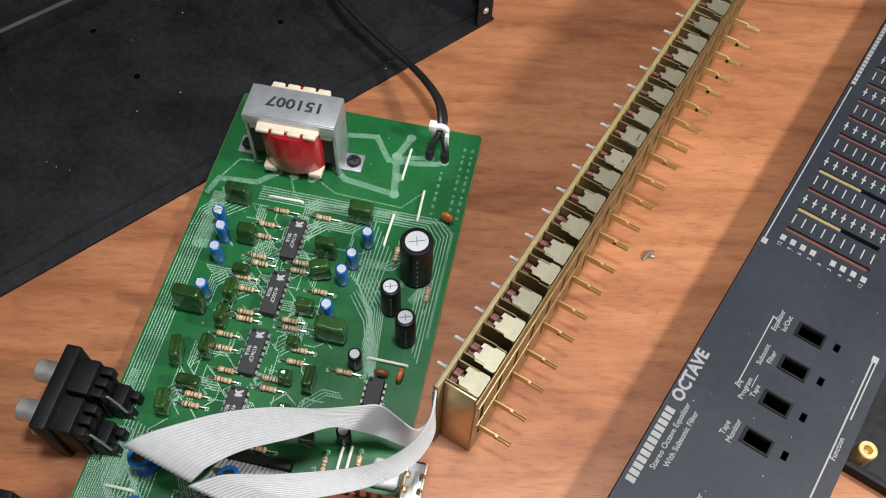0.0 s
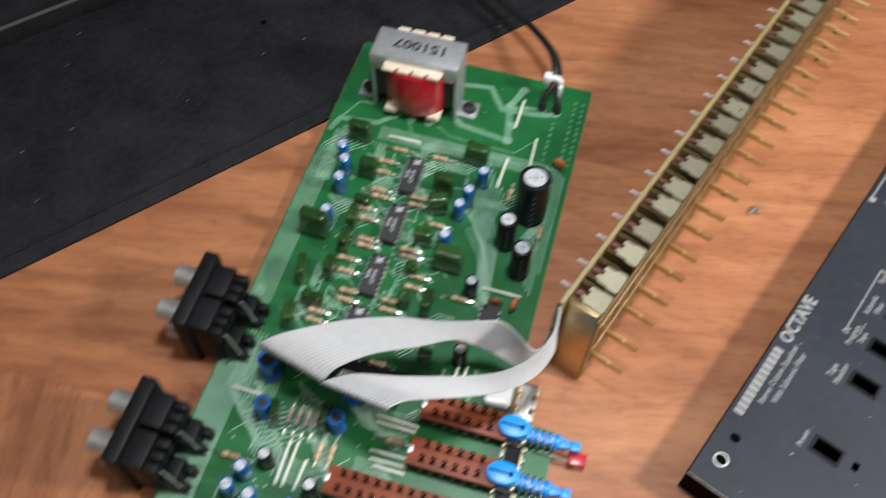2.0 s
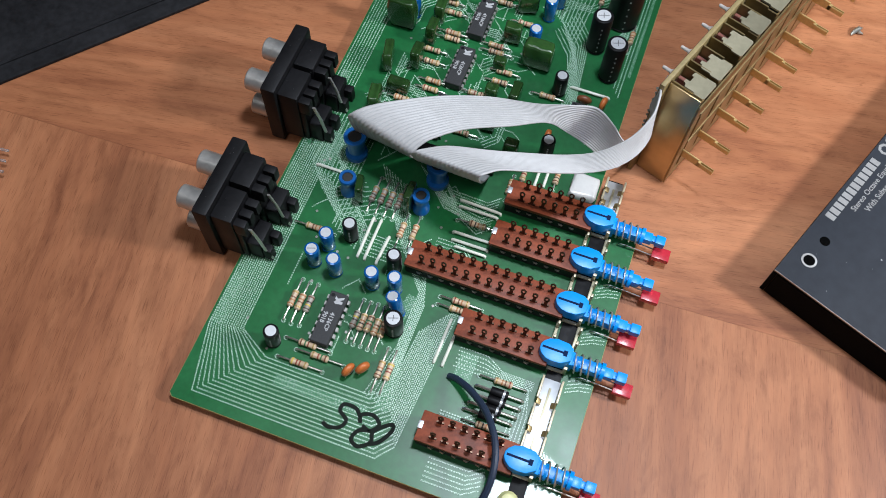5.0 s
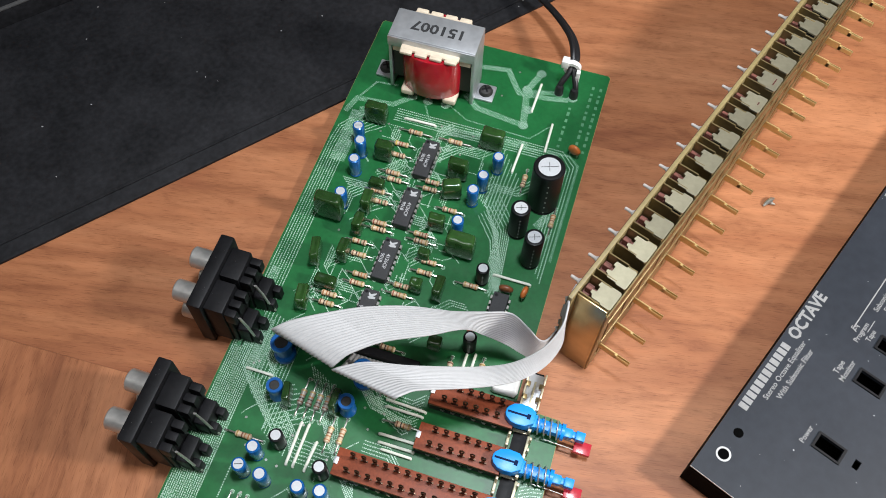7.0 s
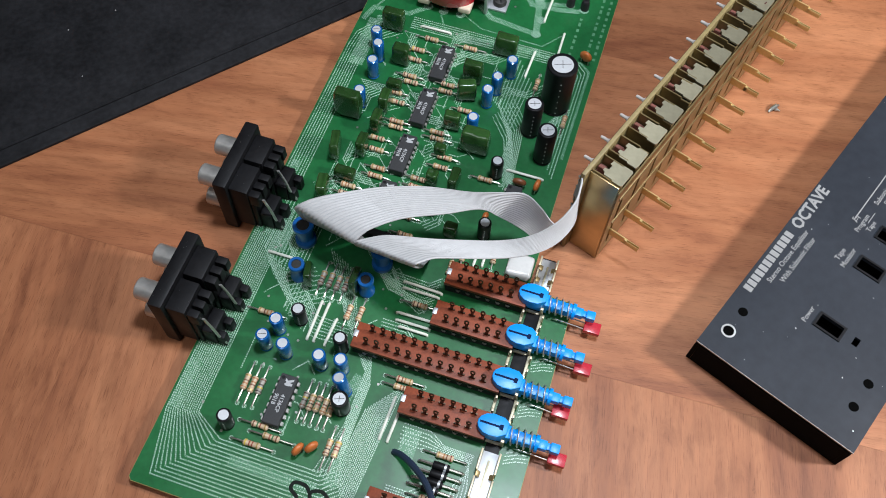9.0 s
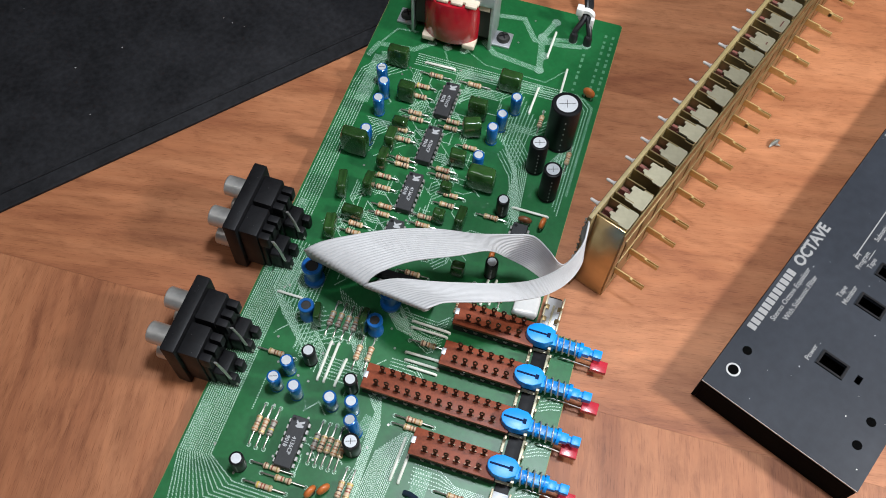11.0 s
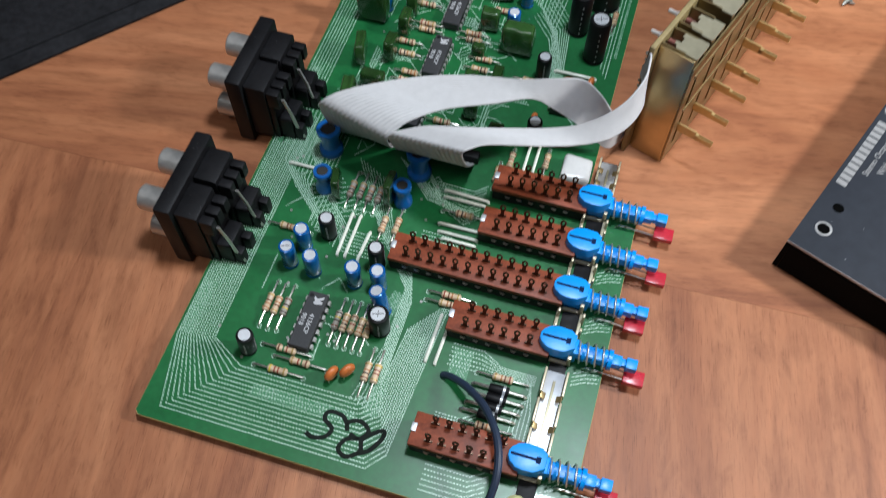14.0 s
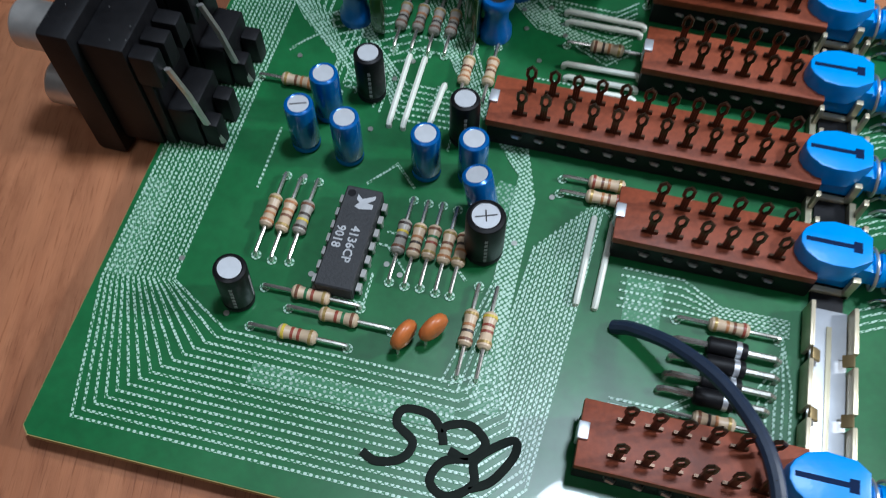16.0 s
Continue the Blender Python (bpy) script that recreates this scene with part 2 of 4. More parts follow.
def put(name, me, parent=None, x=0, y=0, z=0, rz=0, rx=0, ry=0, label="", s=None):
    ob = new(name, me)
    ob.matrix_basis = pose(x * U, y * U, z * U, rx, ry, rz) @ (Matrix.Diagonal((*s, 1)) if s else Matrix.Identity(4))
    ob.parent = parent
    return tagged(ob, label)


def part(name, bm, mat, parent, label="", smooth=35):
    return put(name, mesh(name, bm, mat, smooth), parent, label=label)


def thing(name, label, category, x=0, y=0, z=0, rz=0, group="", kind=""):
    ob = put(name, None, None, x, y, z, rz)
    ob.empty_display_size = 0.01
    return tagged(ob, label, category, group, kind)


def box(bm, x0, y0, z0, x1, y1, z1, bev=0.0, seg=2):
    m = Matrix.Translation(((x0 + x1) / 2, (y0 + y1) / 2, (z0 + z1) / 2)) @ Matrix.Diagonal((abs(x1 - x0), abs(y1 - y0), abs(z1 - z0), 1))
    vs = bmesh.ops.create_cube(bm, size=1, matrix=m)["verts"]
    if bev:
        es = list({e for v in vs for e in v.link_edges})
        bmesh.ops.bevel(bm, geom=es, offset=bev, segments=seg, affect="EDGES", profile=0.6)
    return bm


def boxed(*a, **k):
    return box(bmesh.new(), *a, **k)


def lathe(profile, seg=20, axis="z", bm=None, at=(0, 0, 0), ring_shape=False):
    """A turned body from (radius, height) pairs, closed where the radius is nought."""
    bm = bm or bmesh.new()
    rings = []
    profile = [*profile, profile[0]] if ring_shape else profile
    for r, h in profile:
        ring = []
        for k in range(seg if r > 1e-6 else 1):
            a = 2 * math.pi * k / seg
            p = (r * math.cos(a), r * math.sin(a), h)
            p = {"z": p, "x": (p[2], p[0], p[1]), "y": (p[1], p[2], p[0])}[axis]
            ring.append(bm.verts.new((p[0] + at[0], p[1] + at[1], p[2] + at[2])))
        rings.append(ring)
    for a, b in zip(rings, rings[1:]):
        for k in range(seg):
            vs = [a[k % len(a)], a[(k + 1) % len(a)], b[(k + 1) % len(b)], b[k % len(b)]]
            vs = list(dict.fromkeys(vs))
            if len(vs) > 2:
                bm.faces.new(vs)
    for ring in (rings[0], rings[-1]):
        if len(ring) > 2 and not ring_shape:
            bm.faces.new(ring if ring is rings[-1] else ring[::-1])
    bmesh.ops.recalc_face_normals(bm, faces=bm.faces)
    return bm


def tube(points, r, seg=8, bm=None, flat=1.0):
    """A round wire along points; r may be one radius or one for each point."""
    bm = bm or bmesh.new()
    pts = [Vector(p) for p in points]
    rings, side = [], None
    for k, p in enumerate(pts):
        way = (pts[min(k + 1, len(pts) - 1)] - pts[max(k - 1, 0)]).normalized()
        if side is None:
            side = way.cross(Vector((0, 0, 1)) if abs(way.z) < 0.9 else Vector((0, 1, 0))).normalized()
        side = (side - way * side.dot(way)).normalized()
        up = side.cross(way)
        rad = r[k] if isinstance(r, (list, tuple)) else r
        rings.append([bm.verts.new(p + side * rad * math.cos(a) + up * rad * flat * math.sin(a)) for a in [2 * math.pi * j / seg for j in range(seg)]])
    for a, b in zip(rings, rings[1:]):
        for j in range(seg):
            bm.faces.new((a[j], a[(j + 1) % seg], b[(j + 1) % seg], b[j]))
    bm.faces.new(rings[0][::-1])
    bm.faces.new(rings[-1])
    bmesh.ops.recalc_face_normals(bm, faces=bm.faces)
    return bm


def glide(points, steps=8):
    """A smooth line through points."""
    p = [Vector(q) for q in points]
    p = [p[0] * 2 - p[1], *p, p[-1] * 2 - p[-2]]
    out = []
    for a, b, c, d in zip(p, p[1:], p[2:], p[3:]):
        for k in range(steps):
            t = k / steps
            out.append(0.5 * (2 * b + (c - a) * t + (2 * a - 5 * b + 4 * c - d) * t * t + (3 * b - a - 3 * c + d) * t ** 3))
    return out + [p[-2]]


def strip(points, width, z0, z1, bm=None):
    """A flat band along a line in plan, with mitred corners."""
    bm = bm or bmesh.new()
    pts = [Vector((p[0], p[1])) for p in points]
    rows = []
    for k, p in enumerate(pts):
        a = (p - pts[k - 1]).normalized() if k else (pts[1] - p).normalized()
        b = (pts[k + 1] - p).normalized() if k + 1 < len(pts) else a
        n = Vector((-a.y - b.y, a.x + b.x))
        n = n / max(n.length_squared / 2, 0.5)
        rows.append([bm.verts.new((*(p + n * s * width / 2), z)) for s, z in ((-1, z0), (1, z0), (1, z1), (-1, z1))])
    for a, b in zip(rows, rows[1:]):
        for j in range(4):
            bm.faces.new((a[j], a[(j + 1) % 4], b[(j + 1) % 4], b[j]))
    bm.faces.new(rows[0][::-1])
    bm.faces.new(rows[-1])
    bmesh.ops.recalc_face_normals(bm, faces=bm.faces)
    return bm


def slab(outline, z0, z1):
    bm = bmesh.new()
    f = bm.faces.new([bm.verts.new((x, y, z0)) for x, y in outline])
    ext = bmesh.ops.extrude_face_region(bm, geom=[f])
    bmesh.ops.translate(bm, vec=(0, 0, z1 - z0), verts=[g for g in ext["geom"] if isinstance(g, bmesh.types.BMVert)])
    bmesh.ops.recalc_face_normals(bm, faces=bm.faces)
    return bm


def pierced(x0, y0, x1, y1, z0, z1, holes):
    """A plate with rectangular holes that go through it."""
    xs = sorted({x0, x1, *(v for h in holes for v in (h[0], h[2]))})
    ys = sorted({y0, y1, *(v for h in holes for v in (h[1], h[3]))})
    full = {(i, j) for i in range(len(xs) - 1) for j in range(len(ys) - 1)
            if not any(h[0] < (xs[i] + xs[i + 1]) / 2 < h[2] and h[1] < (ys[j] + ys[j + 1]) / 2 < h[3] for h in holes)}
    bm, made = bmesh.new(), {}

    def v(i, j, z):
        if (i, j, z) not in made:
            made[i, j, z] = bm.verts.new((xs[i], ys[j], z))
        return made[i, j, z]
    for i, j in sorted(full):
        bm.faces.new((v(i, j, z1), v(i + 1, j, z1), v(i + 1, j + 1, z1), v(i, j + 1, z1)))
        bm.faces.new((v(i, j + 1, z0), v(i + 1, j + 1, z0), v(i + 1, j, z0), v(i, j, z0)))
        for di, dj, a, b in ((-1, 0, (i, j + 1), (i, j)), (1, 0, (i + 1, j), (i + 1, j + 1)), (0, -1, (i, j), (i + 1, j)), (0, 1, (i + 1, j + 1), (i, j + 1))):
            if (i + di, j + dj) not in full:
                bm.faces.new((v(*a, z0), v(*b, z0), v(*b, z1), v(*a, z1)))
    return bm


def lettering(name, body, size, mat, parent, x, y, z, rz, label="", bold=0.0, squeeze=1.0):
    """A word with Blender's own font, turned into a thin mesh."""
    cu = bpy.data.curves.new(name, "FONT")
    cu.body, cu.size, cu.extrude, cu.offset, cu.resolution_u = body, size * U, 0.02 * U, bold * U, 2
    cu.align_x, cu.align_y = "CENTER", "CENTER"
    tmp = new(name, cu)
    me = bpy.data.meshes.new_from_object(tmp.evaluated_get(bpy.context.evaluated_depsgraph_get()))
    bpy.data.objects.remove(tmp)
    bpy.data.curves.remove(cu)
    me.materials.clear()
    me.materials.append(M[mat])
    return put(name, me, parent, x, y, z, rz, label=label, s=(squeeze, 1, 1))

# ---- room ----
def room():
    def face(name, *b):
        tagged(put(name, mesh(name, boxed(*b), "wall")), "plain off-white painted room surface", "room shell", kind="structure")
    face("floor", -1900, -1900, -800, 2200, 2200, -750)
    face("ceiling", -1900, -1900, 1750, 2200, 2200, 1800)
    face("wall_north", -1900, 2200, -750, 2200, 2250, 1750)
    face("wall_south", -1900, -1950, -750, 2200, -1900, 1750)
    face("wall_east", 2200, -1900, -750, 2250, 2200, 1750)
    face("wall_west", -1950, -1900, -750, -1900, 2200, 1750)


room()


def table():
    t = thing("table", "lacquered reddish-brown wooden table with visible grain", "table")
    # long boards behind, cross-grained staves in front of the seam
    for a, b in ((83.3, 236), (236, 418), (418, 610), (610, 800)):
        put("plank", mesh("plank", boxed(-700, a + 0.02, -24, 900, b - 0.02, 0), "wood"), t, rz=2.5)
    edges = [-700, -520, -345, -196, -41.5, 92, 236, 402, 560, 730, 900]
    for a, b in zip(edges, edges[1:]):
        put("stave", mesh("stave", boxed(a + 0.02, -560, -24, b - 0.02, 83.27, -0.03), "cross_wood"), t, rz=2.5)
    for x in (-600, 800):
        for y in (-480, 700):
            part("leg", boxed(x - 30, y - 30, -750, x + 30, y + 30, -24.5, 2, 1), "wood", t)


table()

# ---- black chassis tray behind the board ----
CH = (-13.3, 215.7)


def chassis():
    c = thing("chassis_tray", "scuffed black painted sheet-metal chassis tray lying on the table", "chassis", CH[0], CH[1], 0, 50.2)
    part("base_plate", boxed(-290, 0, 0.1, 181, 122, 1.6, 0.5), "chassis", c)
    part("front_fold", boxed(-290, 7.5, 1.65, 181, 8.7, 2.3, 0.25), "chassis", c)
    part("back_wall", boxed(-290, 122.1, 0.1, 170, 123.6, 10.5, 0.3), "chassis", c)
    # the rim's highlight is put into its lighter grey
    part("rim", boxed(-290, 121.9, 10.6, 170, 123.9, 11.4, 0.2), "rim", c, "grey rim, lighter where its highlight is painted in")
    part("end_wall", boxed(179.5, 1.7, 1.7, 181, 121, 62, 0.3), "chassis", c)
    fl = part("end_flange", boxed(170, 0.1, 1.7, 179.4, 1.6, 62, 0.3), "chassis", c, "black folded flange with a screw hole")
    put("screw", mesh("screw", lathe([(0, 0), (1.7, 0), (1.7, 0.5), (1.1, 1.0), (0, 1.1)], 14), "zinc"), fl, 174.5, 0, 10, 0, 90)
    part("end_bracket", boxed(150, 116, 1.7, 179, 117.5, 45, 0.3), "chassis", c)
    # black discs on the sheet paint the dark inside its holes
    hole = mesh("hole", lathe([(0, 0), (1.5, 0), (1.5, 0.12), (0, 0.12)], 14), "void")
    for x, y in ((20, 108), (23, 70), (95, 60), (130, 92)):
        put("hole", hole, c, x, y, 1.62)
    rng = random.Random(5)
    chip = mesh("paint_chip", lathe([(0, 0), (0.42, 0), (0.3, 0.1), (0, 0.12)], 7), "ink")
    for k in range(28):
        s = rng.uniform(0.3, 1.1)
        put("paint_chip", chip, c, rng.uniform(-110, 160), rng.uniform(3, 118), 1.6, rng.uniform(0, 360), s=(s, s * rng.uniform(0.4, 1), 1))
    b = thing("case_cover", "black painted case cover lying behind the tray", "cover", CH[0], CH[1], 0, 50.2)
    part("sheet", boxed(-330, 126, 0.1, 260, 330, 1.5, 0.4), "chassis", b)
    part("fold", boxed(-330, 329, 1.6, 260, 330.5, 30, 0.3), "chassis", b)


chassis()

# ---- circuit board ----
ZB = 4.0
board = thing("circuit_board", "green printed circuit board crowded with through-hole components, lying on the table", "circuit board")
OUTLINE = [(1.2, 0), (115.5, 0), (117.5, 1.5), (118.3, 5.5), (120, 7), (127.6, 8), (128.6, 9), (128.6, 112), (127.6, 113), (110.6, 113.4), (110.6, 277.5), (109.6, 278.5), (1, 278.5), (0, 277.5), (0, 1.2)]
part("substrate", slab(OUTLINE, ZB - 1.6, ZB - 0.12), "fibre", board, "tan fibreglass edge")
part("mask", slab([(x + (0.15 if x < 60 else -0.15), y + (0.15 if y < 60 else -0.15)) for x, y in OUTLINE], ZB - 0.11, ZB), "mask", board, "glossy green solder mask")
stub = mesh("solder_joint", lathe([(0, -2.4), (0.7, -2.2), (1.1, -0.02), (0, 0)], 8), "solder")
for x in (4, 40, 75, 107):
    for y in (6, 60, 122, 190, 250, 273):
        put("solder_joint", stub, board, x, y, ZB - 1.6)


def traces():
    count = [0]

    def line(pts, w=0.5, mat="trace", dz=0.02):
        count[0] += 1
        part("trace", strip(pts, w, ZB - 0.05, ZB + 0.008 + 0.002 * (count[0] % 41) + (0.07 if mat == "trace" else 0)), mat, board, smooth=0)
    # nested loops round the front corner
    for k in range(15):
        g = 1.32 * k
        line([(1.2 + g * 0.62, 118), (1.2 + g * 0.62, 27 + g * 0.12), (6.5 + g * 0.95, 4.2 + g), (70 - g * 0.5, 4.2 + g), (74.5 - g * 0.45, 9.5 + g * 0.9), (78.5 - g * 0.55, 62 - g * 0.7)], 0.46)
    for k in range(9):
        g = 1.4 * k
        line([(70 - g, 20 + g * 0.2), (66.5 - g * 0.3, 30 + g), (66.5 - g * 0.3, 58 + g), (60 - g, 66 + g * 1.2), (44 - g, 100 + g * 0.5)], 0.42)
    for k in range(6):
        line([(86, 3 + 1.5 * k), (99, 3 + 1.5 * k), (104, 6 + 1.5 * k)], 0.45)
    # long runs up the side edge
    for k in range(8):
        g = 1.15 * k
        line([(1.3 + g, 120), (1.3 + g, 206 - g), (2.2 + g, 214 - g * 0.5), (14 + g, 230 - g * 1.3)], 0.4)
    for k in range(6):
        line([(24, 230.5 - 1.25 * k), (66, 230.5 - 1.25 * k), (100 - k, 230.5 - 1.25 * k), (106 - 1.3 * k, 224 - 1.2 * k), (106 - 1.3 * k, 165 + 2 * k)], 0.42)
    # fan of lines between the filters and the supply
    for k in range(8):
        g = 2.1 * k
        line([(74 + g * 0.75, 226 - g), (74 + g * 0.6, 196 - g), (84 + g * 0.35, 182 - g), (84 + g * 0.3, 168 - g)], 0.45)
    rng = random.Random(11)
    for k in range(95):
        x, y = rng.uniform(20, 70), rng.uniform(126, 222)
        d1, d2 = rng.choice([(5, 0), (0, 5), (4, 4), (-4, 4)]), rng.choice([(4, 3), (4, -3), (0, 5), (5, 0)])
        s = rng.uniform(0.6, 1.5)
        line([(x, y), (x + d1[0] * s, y + d1[1] * s), (x + (d1[0] + d2[0]) * s, y + (d1[1] + d2[1]) * s)], 0.42)
    for k in range(22):
        x, y = rng.uniform(14, 74), rng.uniform(28, 112)
        d1, d2 = rng.choice([(6, 0), (0, 6), (4, 5)]), rng.choice([(4, 4), (4, -4), (0, 6)])
        s = rng.uniform(0.6, 1.5)
        line([(x, y), (x + d1[0] * s, y + d1[1] * s), (x + (d1[0] + d2[0]) * s, y + (d1[1] + d2[1]) * s)], 0.45)
    for k in range(9):
        g = 1.5 * k
        line([(8 + g, 122 - g * 0.3), (8 + g, 98 - g * 0.6), (16 + g, 88 - g * 0.9), (30 + g, 88 - g * 0.9 + 8)], 0.5)
    for k in range(10):
        g = 1.4 * k
        line([(46 + g * 0.4, 110 - g * 0.3), (60 + g, 96 - g * 0.2), (76, 96 - g * 0.4)], 0.42)
    for y in (14.5, 47.5, 65, 83):
        for k in range(4):
            line([(120, y + 1.3 * k - 2), (124, y + 1.3 * k), (127.8, y + 1.3 * k + 0.8)], 0.4)
    # bundles that jog at forty-five degrees
    for k in range(14):
        x, y = rng.uniform(12, 74), rng.uniform(126, 222)
        a = rng.choice([0, 90, 45, 135])
        pts = [(x, y)]
        for j in range(4):
            n = rng.uniform(5, 11)
            x, y = x + n * math.cos(radians(a)), y + n * math.sin(radians(a))
            pts.append((min(max(x, 8), 104), y))
            a += rng.choice([45, -45])
        for j in range(rng.choice([3, 4, 5])):
            line([(p + 0.95 * j, q - 0.95 * j) for p, q in pts], 0.42)
    for k in range(9):
        g = 1.5 * k
        line([(100 - g * 0.3, 140 + g), (92 - g * 0.4, 150 + g), (88 - g * 0.5, 190 - g), (80 - g * 0.5, 200 - g)], 0.42)
    for k in range(9):
        g = 1.35 * k
        line([(15 + g, 117 - g * 0.4), (15 + g, 104 - g), (25 + g, 90 - g), (25 + g, 76 - g * 0.6)], 0.42)
    for k in range(11):
        g = 1.35 * k
        line([(55 + g * 0.5, 109 - g * 0.7), (60 + g * 0.6, 104 - g * 0.8), (74, 103.5 - g), (78, 107 - g)], 0.42)
    for k in range(7):
        g = 1.35 * k
        line([(28, 82 - g), (34 + g * 0.3, 82 - g), (39, 77 - g), (52, 77 - g)], 0.42)
    for k in range(6):
        g = 1.35 * k
        line([(62, 84 - g), (72, 84 - g), (77, 79 - g)], 0.42)
    for k in range(6):
        g = 1.4 * k
        line([(83, 48.5 - g), (93, 48.5 - g), (99, 45 - g * 0.4), (110, 45 - g * 0.4)], 0.42)
        line([(84, 26 - g * 0.7), (92, 26 - g * 0.7), (96, 29 - g)], 0.42)
    for k in range(5):
        line([(106 + 1.2 * k, 24), (106 + 1.2 * k, 33), (109, 38 + k)], 0.4)
    # copper pours
    for pts, w in (([(3.6, 28), (3.6, 47)], 4.2), ([(30, 17), (62, 17)], 3.6), ([(66, 19), (66, 34)], 4.5), ([(87, 37), (87, 47)], 6),
                   ([(5, 104), (5, 118)], 4.6), ([(13, 98), (13, 112)], 6), ([(8, 196), (8, 224)], 6.5), ([(60, 50), (62, 60)], 4), ([(4, 126), (4, 140)], 4)):
        line(pts, w, "pour", 0.012)
    # broad supply bands by the transformer
    for pts, w in (([(52, 265.5), (65, 267.5), (73, 256), (86, 257), (95, 259)], 2.6), ([(80, 270), (76, 259), (79.5, 239)], 3.0), ([(79.5, 239), (57, 242), (50, 248)], 2.8), ([(77, 258), (88, 261)], 2.4),
                   ([(2, 222), (4.5, 230.5), (21, 232), (28, 238.5)], 2.6), ([(2.5, 226), (10, 242), (20, 243)], 1.0), ([(44, 240), (55, 234), (84, 233), (91, 242)], 0.6), ([(35, 236), (39, 229), (44, 226)], 0.8),
                   ([(44, 224.2), (103, 229.2), (107.6, 225), (107.6, 176)], 1.1), ([(46, 226.6), (84, 229.4)], 2.0), ([(8, 224), (17, 227)], 4.5), ([(98, 190), (103, 200)], 3.4), ([(92, 196), (97, 208)], 2.4)):
        line(pts, w, "pour", 0.016)
    pad = mesh("pad", lathe([(0, 0), (2.2, 0), (2.2, 0.06), (0, 0.06)], 16), "pour")
    for x, y in ((80, 270), (76, 259), (79.5, 248), (79.5, 239), (28, 239), (35.5, 238.5), (43.5, 239), (90, 261.5), (96.8, 260.5)):
        put("pad", pad, board, x, y, ZB + 0.1)
    ring = mesh("pad", lathe([(0, 0), (0.5, 0), (0.5, 0.05), (0, 0.05)], 10), "solder")
    for k in range(70):
        put("pad", ring, board, rng.choice([rng.uniform(8, 76), rng.uniform(20, 70)]), rng.uniform(24, 270) if k % 3 else rng.uniform(24, 110), ZB + 0.17)
    # faint print beside the supply, too worn to read
    for col, (x, n) in enumerate(((103.5, 11), (107, 11), (96, 7))):
        for k in range(n):
            part("print_bar", boxed(x + 0.3, 232.3 + k * 3.6, ZB + 0.01, x + 1.5, 233.6 + k * 3.6 + 0.5 * (k % 3), ZB + 0.03), "faint", board)


traces()

# marker scribble
MARK = [
    [(50.1, 9.3), (52.5, 8.4), (56, 9.6), (57, 12.4), (54, 14.6), (54.6, 17), (58.5, 17), (61, 14.8)],
    [(61.5, 13), (61, 15.6), (64.6, 16.8), (67.5, 14.6), (65.5, 11.8), (62.5, 12.4)],
    [(65.5, 11.8), (62, 10.6), (60.8, 7.4), (63.6, 5.8), (67, 8.4), (66.6, 12), (71.2, 16), (72, 14), (69.5, 9.5), (66.5, 7.6)],
]
for stroke in MARK:
    part("marker_stroke", tube([(p[0], p[1], ZB + 0.15) for p in glide([(*q, 0) for q in stroke], 6)], 0.66, 10, flat=0.1), "marker", board, "handwritten black marker scribble")

# ---- small components ----
RB = mesh("resistor", lathe([(0, -3.15), (0.75, -3.1), (1.12, -2.75), (1.2, -2.2), (1.0, -1.45), (0.96, 0), (1.0, 1.45), (1.2, 2.2), (1.12, 2.75), (0.75, 3.1), (0, 3.15)], 14, "x"), "beige")
RG = RB.copy()
RG.materials.clear()
RG.materials.append(M["grey_enamel"])
BANDS = {c: mesh("band", lathe([(0.97, -0.24), (1.03, -0.22), (1.03, 0.22), (0.97, 0.24)], 14, "x"), "c_" + c) for c in ("brown", "black", "red", "orange", "yellow", "gold", "green")}
ENDS = {c: mesh("band", lathe([(1.17, -0.24), (1.22, -0.22), (1.22, 0.22), (1.17, 0.24)], 14, "x"), "c_" + c) for c in BANDS}
LEADS, JUMPS = {}, {}
PAD = mesh("pad", lathe([(0, 0), (0.85, 0), (0.85, 0.05), (0, 0.05)], 12), "trace")
CODES = [("brown", "black", "orange", "gold"), ("orange", "orange", "brown", "gold"), ("yellow", "red", "red", "gold"), ("brown", "green", "red", "gold"), ("red", "brown", "orange", "gold"), ("black", "yellow", "black", "brown")]


def resistor(x, y, turn, pitch, code, lift=1.35, grey=False):
    pitch = round(pitch)
    if pitch not in LEADS:
        h = pitch / 2
        LEADS[pitch] = mesh("lead", tube([(3.0, 0, 0), (h - 0.6, 0, 0), (h - 0.15, 0, -0.15), (h, 0, -0.6), (h, 0, -1.5)], 0.34, 7), "wire")
    r = put("resistor", RG if grey else RB, board, x, y, ZB + lift, turn)
    put("lead", LEADS[pitch], r)
    put("lead", LEADS[pitch], r, rz=180)
    q = radians(turn)
    for e in (-1, 1):
        put("pad", PAD, board, x + e * pitch / 2 * math.cos(q), y + e * pitch / 2 * math.sin(q), ZB + 0.16)
    c = CODES[code % len(CODES)]
    put("band", ENDS[c[0]], r, -2.2)
    put("band", BANDS[c[1]], r, -0.75)
    put("band", BANDS[c[2]], r, 0.35)
    put("band", ENDS[c[3]], r, 2.2)


